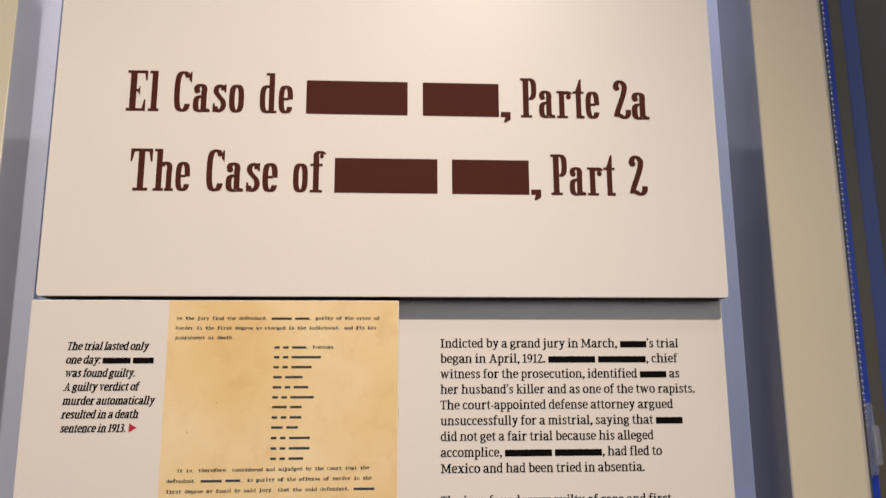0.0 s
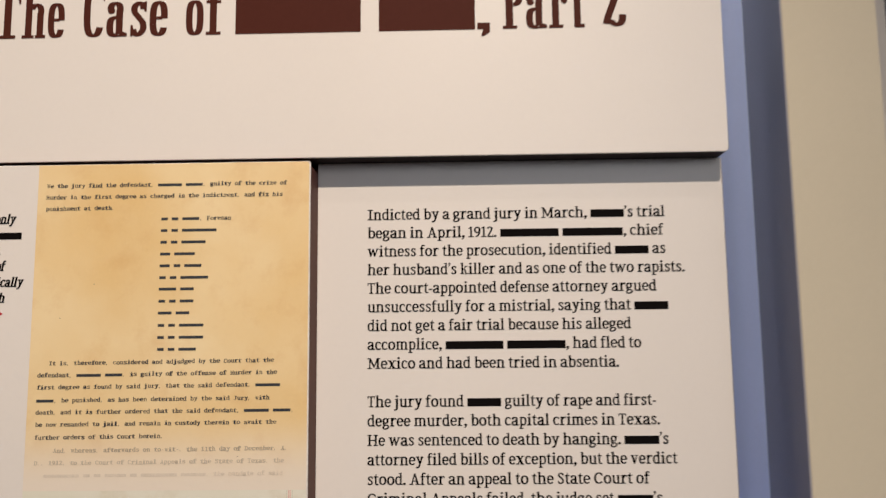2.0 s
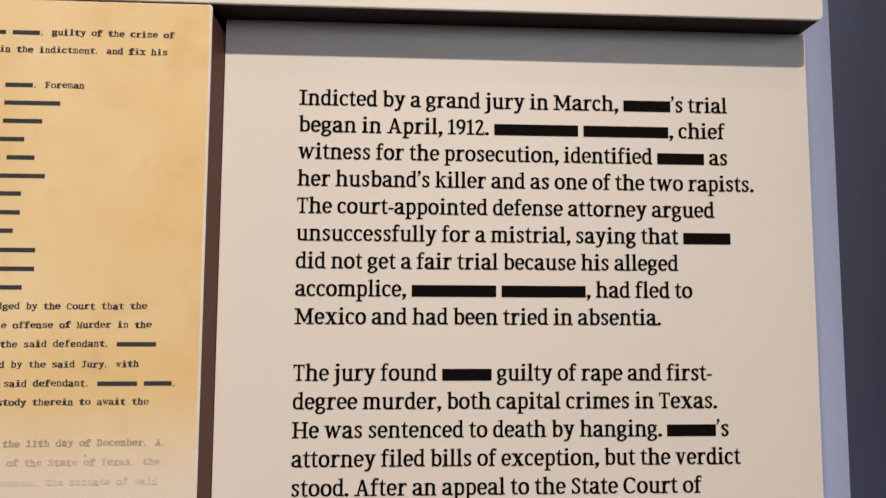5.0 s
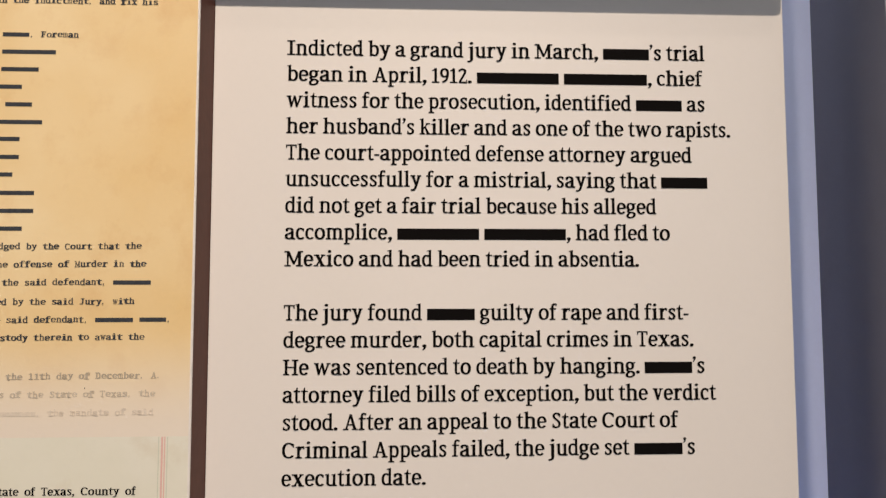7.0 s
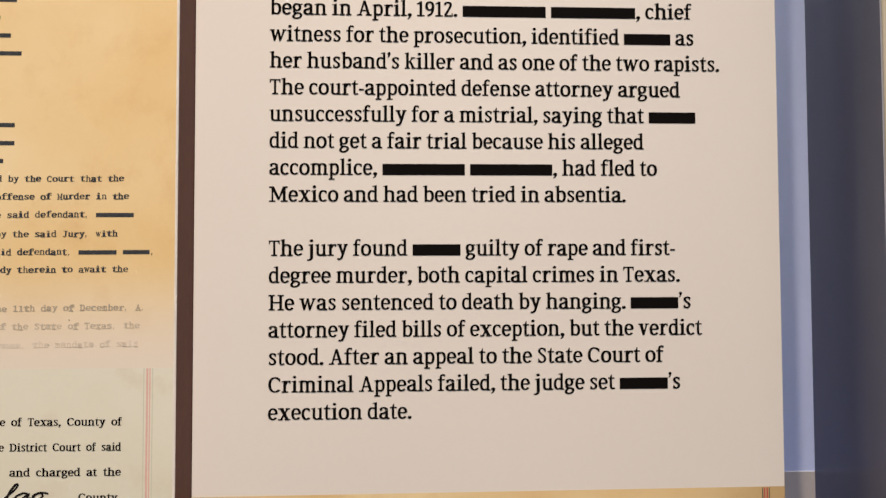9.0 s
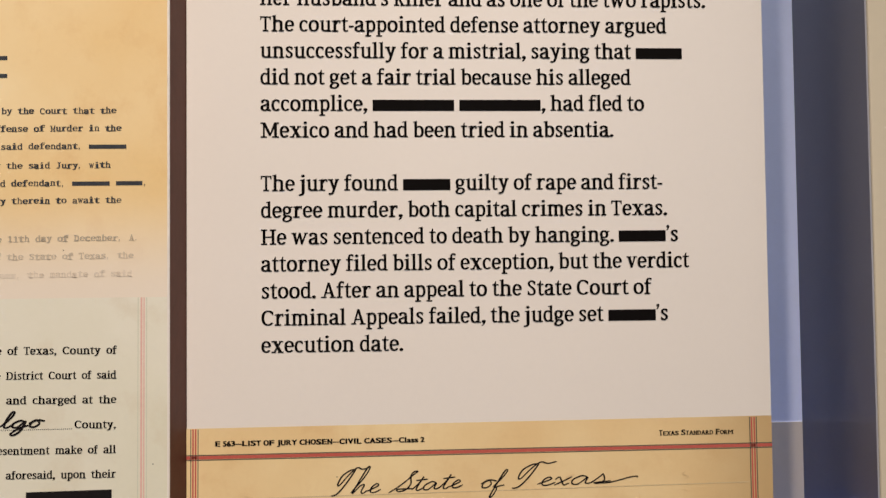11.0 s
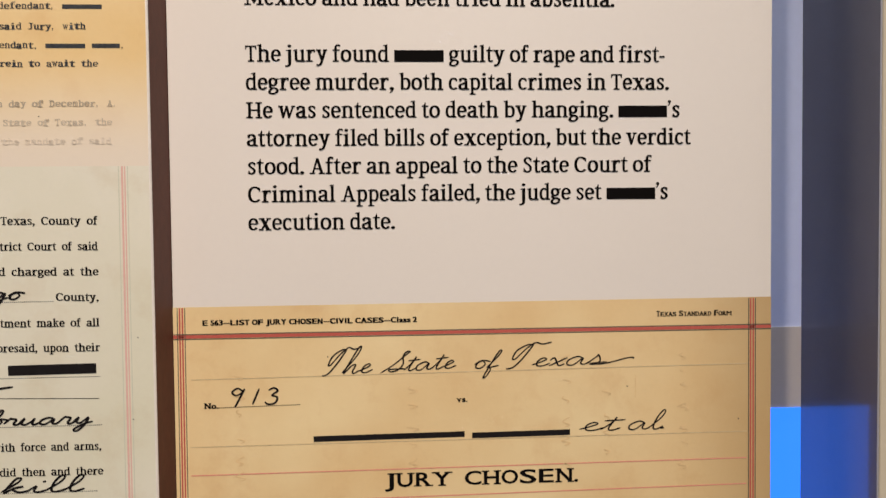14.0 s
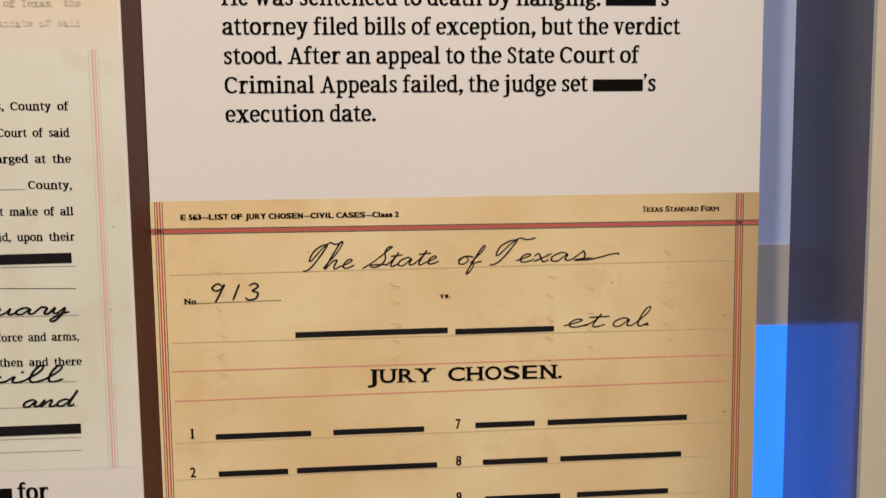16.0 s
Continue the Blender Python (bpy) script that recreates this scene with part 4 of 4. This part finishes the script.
# ---- panel with the verdict and the indictment ----
docs = thing("document_panel", "proud cream board with a caption and two printed court documents", "exhibit panel", "exhibit panels")
part("board", slab(-0.3202, -0.0348, 0.95, 1.6060, YL + 0.0010, 0.018, 0.0045, 0.0003), M_EDGE, docs, "dark brown board edge")
part("face", slab(-0.3202, -0.0347, 0.95, 1.6061, YL, YL + 0.0010, 0.0016, 0.0007), M_FACE, docs, "satin cream printed face")
Y = YL - 0.0002
CAPTION = ((1.5672, -0.2282, ("The", "trial", "lasted", "only")), (1.5568, -0.2232, ("one", "day:", 0.0211, 0.0158)), (1.5467, -0.2368, ("was", "found", "guilty.")),
           (1.5363, -0.2337, ("A", "guilty", "verdict", "of")), (1.5258, -0.2212, ("murder", "automatically")), (1.5156, -0.2325, ("resulted", "in", "a", "death")),
           (1.5053, -0.2412, ("sentence", "in", "1913.")))
for z, x1, words in CAPTION:
    book_line(docs, words, -0.2902, x1 - 0.0008, z, 0.0060, Y, M_INK, shear=0.19, gap=0.33, weight=1.45)
bm = bmesh.new()
bm.faces.new([bm.verts.new((x, Y, z)) for x, z in ((-0.2393, 1.5049), (-0.2336, 1.5083), (-0.2393, 1.5117))])
part("pointer", bm, M_RED, docs, "small crimson triangle")

verdict = part("typed_verdict", sheet(-0.2146, -0.0355, 1.3969, 1.6057, YL - 0.0001, 0.0, 0.0014), M_DOC_A, docs, "amber typewritten jury verdict fading to cream")
Y = YL - 0.0002
P = 0.0023
TYPED = (
    (-0.2087, 1.5905, "We the jury find the defendant, ####### #####, guilty of the crime of", 0.0002),
    (-0.2090, 1.5829, "Murder in the first degree as charged in the indictment, and fix his", 0.0002),
    (-0.2088, 1.5754, "punishment at death.", 0.0),
    (-0.1322, 1.5680, "## ## #####, Foreman", 0.0),
    (-0.1322, 1.5604, "## ## ##########", 0.0),
    (-0.1323, 1.5527, "## ## #######", 0.0),
    (-0.1322, 1.5450, "### ######", 0.0),
    (-0.1323, 1.5373, "### ## #####", 0.0),
    (-0.1323, 1.5296, "## ## ########", 0.0),
    (-0.1323, 1.5222, "##### ####", 0.0),
    (-0.1323, 1.5144, "## ## ####", 0.0),
    (-0.1324, 1.5068, "#### ####", 0.0),
    (-0.1323, 1.4989, "## ## #######", 0.0),
    (-0.1323, 1.4912, "## ## #######", 0.0),
    (-0.1322, 1.4836, "## ## #####", 0.0),
    (-0.2018, 1.4751, "It is, therefore, considered and adjudged by the Court that the", 0.0009),
    (-0.2089, 1.4675, "defendant, ####### #####, is guilty of the offense of Murder in the", 0.0009),
    (-0.2088, 1.4599, "first degree as found by said jury, that the said defendant, #######", 0.0009),
    (-0.2088, 1.4517, "#####, be punished, as has been determined by the said Jury, with", 0.0008),
    (-0.2089, 1.4442, "death, and it is further ordered that the said defendant, ####### #####,", 0.0008),
    (-0.2088, 1.4366, "be now remanded to jail, and remain in custody therein to await the", 0.0009),
    (-0.2087, 1.4286, "further orders of this Court herein.", 0.0006),
)
for x0, z, text, rise in TYPED:
    typed(verdict, text, x0, z, P, 0.0025, Y, M_TYPE, rise)
typed(verdict, "And, whereas, afterwards on to-wit-, the 11th day of December, A.", -0.1965, 1.4204, P, 0.0025, Y, M_TYPE_PALE, 0.0009)
typed(verdict, "D., 1912, to the Court of Criminal Appeals of the State of Texas, the", -0.2083, 1.4128, P, 0.0025, Y, M_TYPE_SOFT, 0.0009)
typed(verdict, "########## ## ## ###### ## ########## #######, the mandate of said", -0.2019, 1.4052, P, 0.0025, Y, M_TYPE_FAINT, 0.0008)

indictment = part("printed_indictment", sheet(-0.2146, -0.0355, 1.2253, 1.3969, YL - 0.0001), M_DOC_B, docs, "pale sage printed indictment form with handwriting")
PRINTED = ((1.3735, -0.1150, -0.0567, ("State", "of", "Texas,", "County", "of")), (1.3630, -0.1112, -0.0568, ("the", "District", "Court", "of", "said")),
           (1.3526, -0.1023, -0.0568, ("and", "charged", "at", "the")), (1.3420, -0.0741, -0.0569, ("County,",)), (1.3315, -0.1105, -0.0569, ("presentment", "make", "of", "all")),
           (1.3212, -0.1023, -0.0569, ("aforesaid,", "upon", "their")), (1.2801, -0.1012, -0.0574, ("with", "force", "and", "arms,")), (1.2697, -0.0985, -0.0569, ("did", "then", "and", "there")))
for z, x0, x1, words in PRINTED:
    book_line(indictment, words, x0, x1, z - 0.0002, 0.0032, Y, M_INK, gap=0.7, rise=-0.0003, weight=1.2)
rules("pink_rule", ((-0.0463, 1.3968, -0.0465, 1.2255, 0.0008), (-0.0452, 1.3968, -0.0454, 1.2255, 0.0005)), Y, M_RULE_PALE, indictment)
rules("sage_rule", ((-0.0477, 1.3968, -0.0479, 1.2255, 0.0004), (-0.0441, 1.3968, -0.0443, 1.2255, 0.0004)), Y, M_RULE_SAGE, indictment)
for z, x1 in ((1.3414, -0.0746), (1.3100, -0.0567), (1.2898, -0.0564), (1.2622, -0.0589), (1.2518, -0.0586), (1.2385, -0.0584), (1.2330, -0.0586)):
    dots(-0.125, z, x1, z + 0.0002, Y, M_TYPE, indictment, 0.00025, 0.0008)
rules("solid_rule", ((-0.125, 1.3024, -0.0577, 1.3010, 0.0003),), Y, M_INK, indictment)
for x0, x1, word, z, xh in ((-0.1050, -0.0880, "lgo", 1.3426, 0.0030), (-0.1175, -0.0615, "February", 1.2908, 0.0027), (-0.0985, -0.0660, "kill", 1.2626, 0.0029), (-0.0821, -0.0616, "and", 1.2522, 0.0028)):
    script(indictment, word, x0, x1, z, xh, Y - 0.00005, M_PEN, 0.00082, 0.5)
bm = bmesh.new()
pen_line(bm, [(-0.1080, 1.3042), (-0.1000, 1.3056), (-0.0922, 1.3066)], 0.0009, Y - 0.00005)
part("handwriting", bm, M_PEN, indictment)
for x0, x1, z in ((-0.0940, -0.0586, 1.3112), (-0.0986, -0.0586, 1.2400)):
    bm = bmesh.new()
    put_bar(bm, x0, x1, z, z + 0.0042, Y - 0.00005, 0.01)
    part("handwriting", bm, M_PEN, indictment)
book_line(docs, (0.030, "for"), -0.1180, -0.0733, 1.2126, 0.0071, Y, M_INK, weight=1.25)

# ---- window with a roller blind beyond the frame ----
blind = thing("roller_blind", "royal blue roller blind with a grey bead chain beside the frame", "roller blind")
part("fabric", box(0.4302, 0.4396, 0.120, 0.122, 0.25, 2.9), M_BLUE, blind, "royal blue blind fabric")
part("side_channel", box(0.4268, 0.4300, 0.116, 0.128, 0.0, 2.95, 0.0008), M_DARK, blind)
part("roller", box(0.420, 0.60, 0.100, 0.150, 2.9, 2.98, 0.008), M_WHITE, blind)
chain = part("bead_chain", box(0.4285, 0.4289, 0.1125, 0.1130, 1.45, 2.9), M_BEAD, blind)
bead_bm = bmesh.new()
bmesh.ops.create_icosphere(bead_bm, subdivisions=2, radius=0.0013)
bead = part("bead", bead_bm, M_BEAD, chain)
bead.location = (0.4287, 0.1125, 1.50)
for k in range(1, 190):
    o = new("bead", bead.data)
    o.parent, o.location = chain, (0.4287, 0.1125, 1.50 + 0.0062 * k)

holder = thing("chain_holder", "clear plastic chain tensioner with rounded ends on the blue blind", "chain holder")
part("body", slab(0.4297, 0.4377, 1.452, 1.522, 0.1135, 0.1195, 0.0038, 0.001), M_CLEAR, holder)
part("clip", slab(0.4332, 0.4402, 1.462, 1.500, 0.1100, 0.1134, 0.002, 0.0008), M_CLEAR, holder)

trim = thing("window_frame_post", "olive-brown window frame upright with a muted blue reveal", "window frame")
part("upright", box(0.4398, 0.4546, 0.1210, 0.1880, 0.0, 3.2, 0.001), M_OLIVE, trim)
part("reveal", box(0.4548, 0.4723, 0.1225, 0.1880, 0.0, 3.2, 0.001), M_NAVY, trim, "muted blue reveal")
structure("wall_side_panel", box(0.4725, 3.19, 0.1240, 0.1880, 0.0, 3.25), M_DARK, "charcoal grey painted wall panel", "wall")
edge = thing("edge_board", "narrow pale grey board behind the cream frame post", "board")
part("board", box(0.36, 0.3935, 0.060, 0.075, 0.0, 2.6, 0.001), M_WHITE, edge)

# ---- specks on the printed papers ----
for x, z, r, y, owner in ((-0.1747, 1.5267, 0.0004, YL, verdict), (-0.0790, 1.4172, 0.0003, YL, verdict), (-0.1960, 1.5050, 0.0003, YL, verdict),
                          (-0.0415, 1.3260, 0.0003, YL, indictment), (-0.0440, 1.2920, 0.0003, YL, indictment), (0.2250, 1.2790, 0.0004, YR, form),
                          (0.2262, 1.2330, 0.0004, YR, form), (0.0340, 1.3120, 0.0003, YR, form), (0.1720, 1.2955, 0.0003, YR, form)):
    bm = bmesh.new()
    bm.faces.new([bm.verts.new((x + r * random.uniform(0.6, 1.2) * math.cos(radians(a)), y - 0.0002, z + r * random.uniform(0.6, 1.2) * math.sin(radians(a)))) for a in range(0, 360, 45)])
    part("speck", bm, M_TYPE, owner)
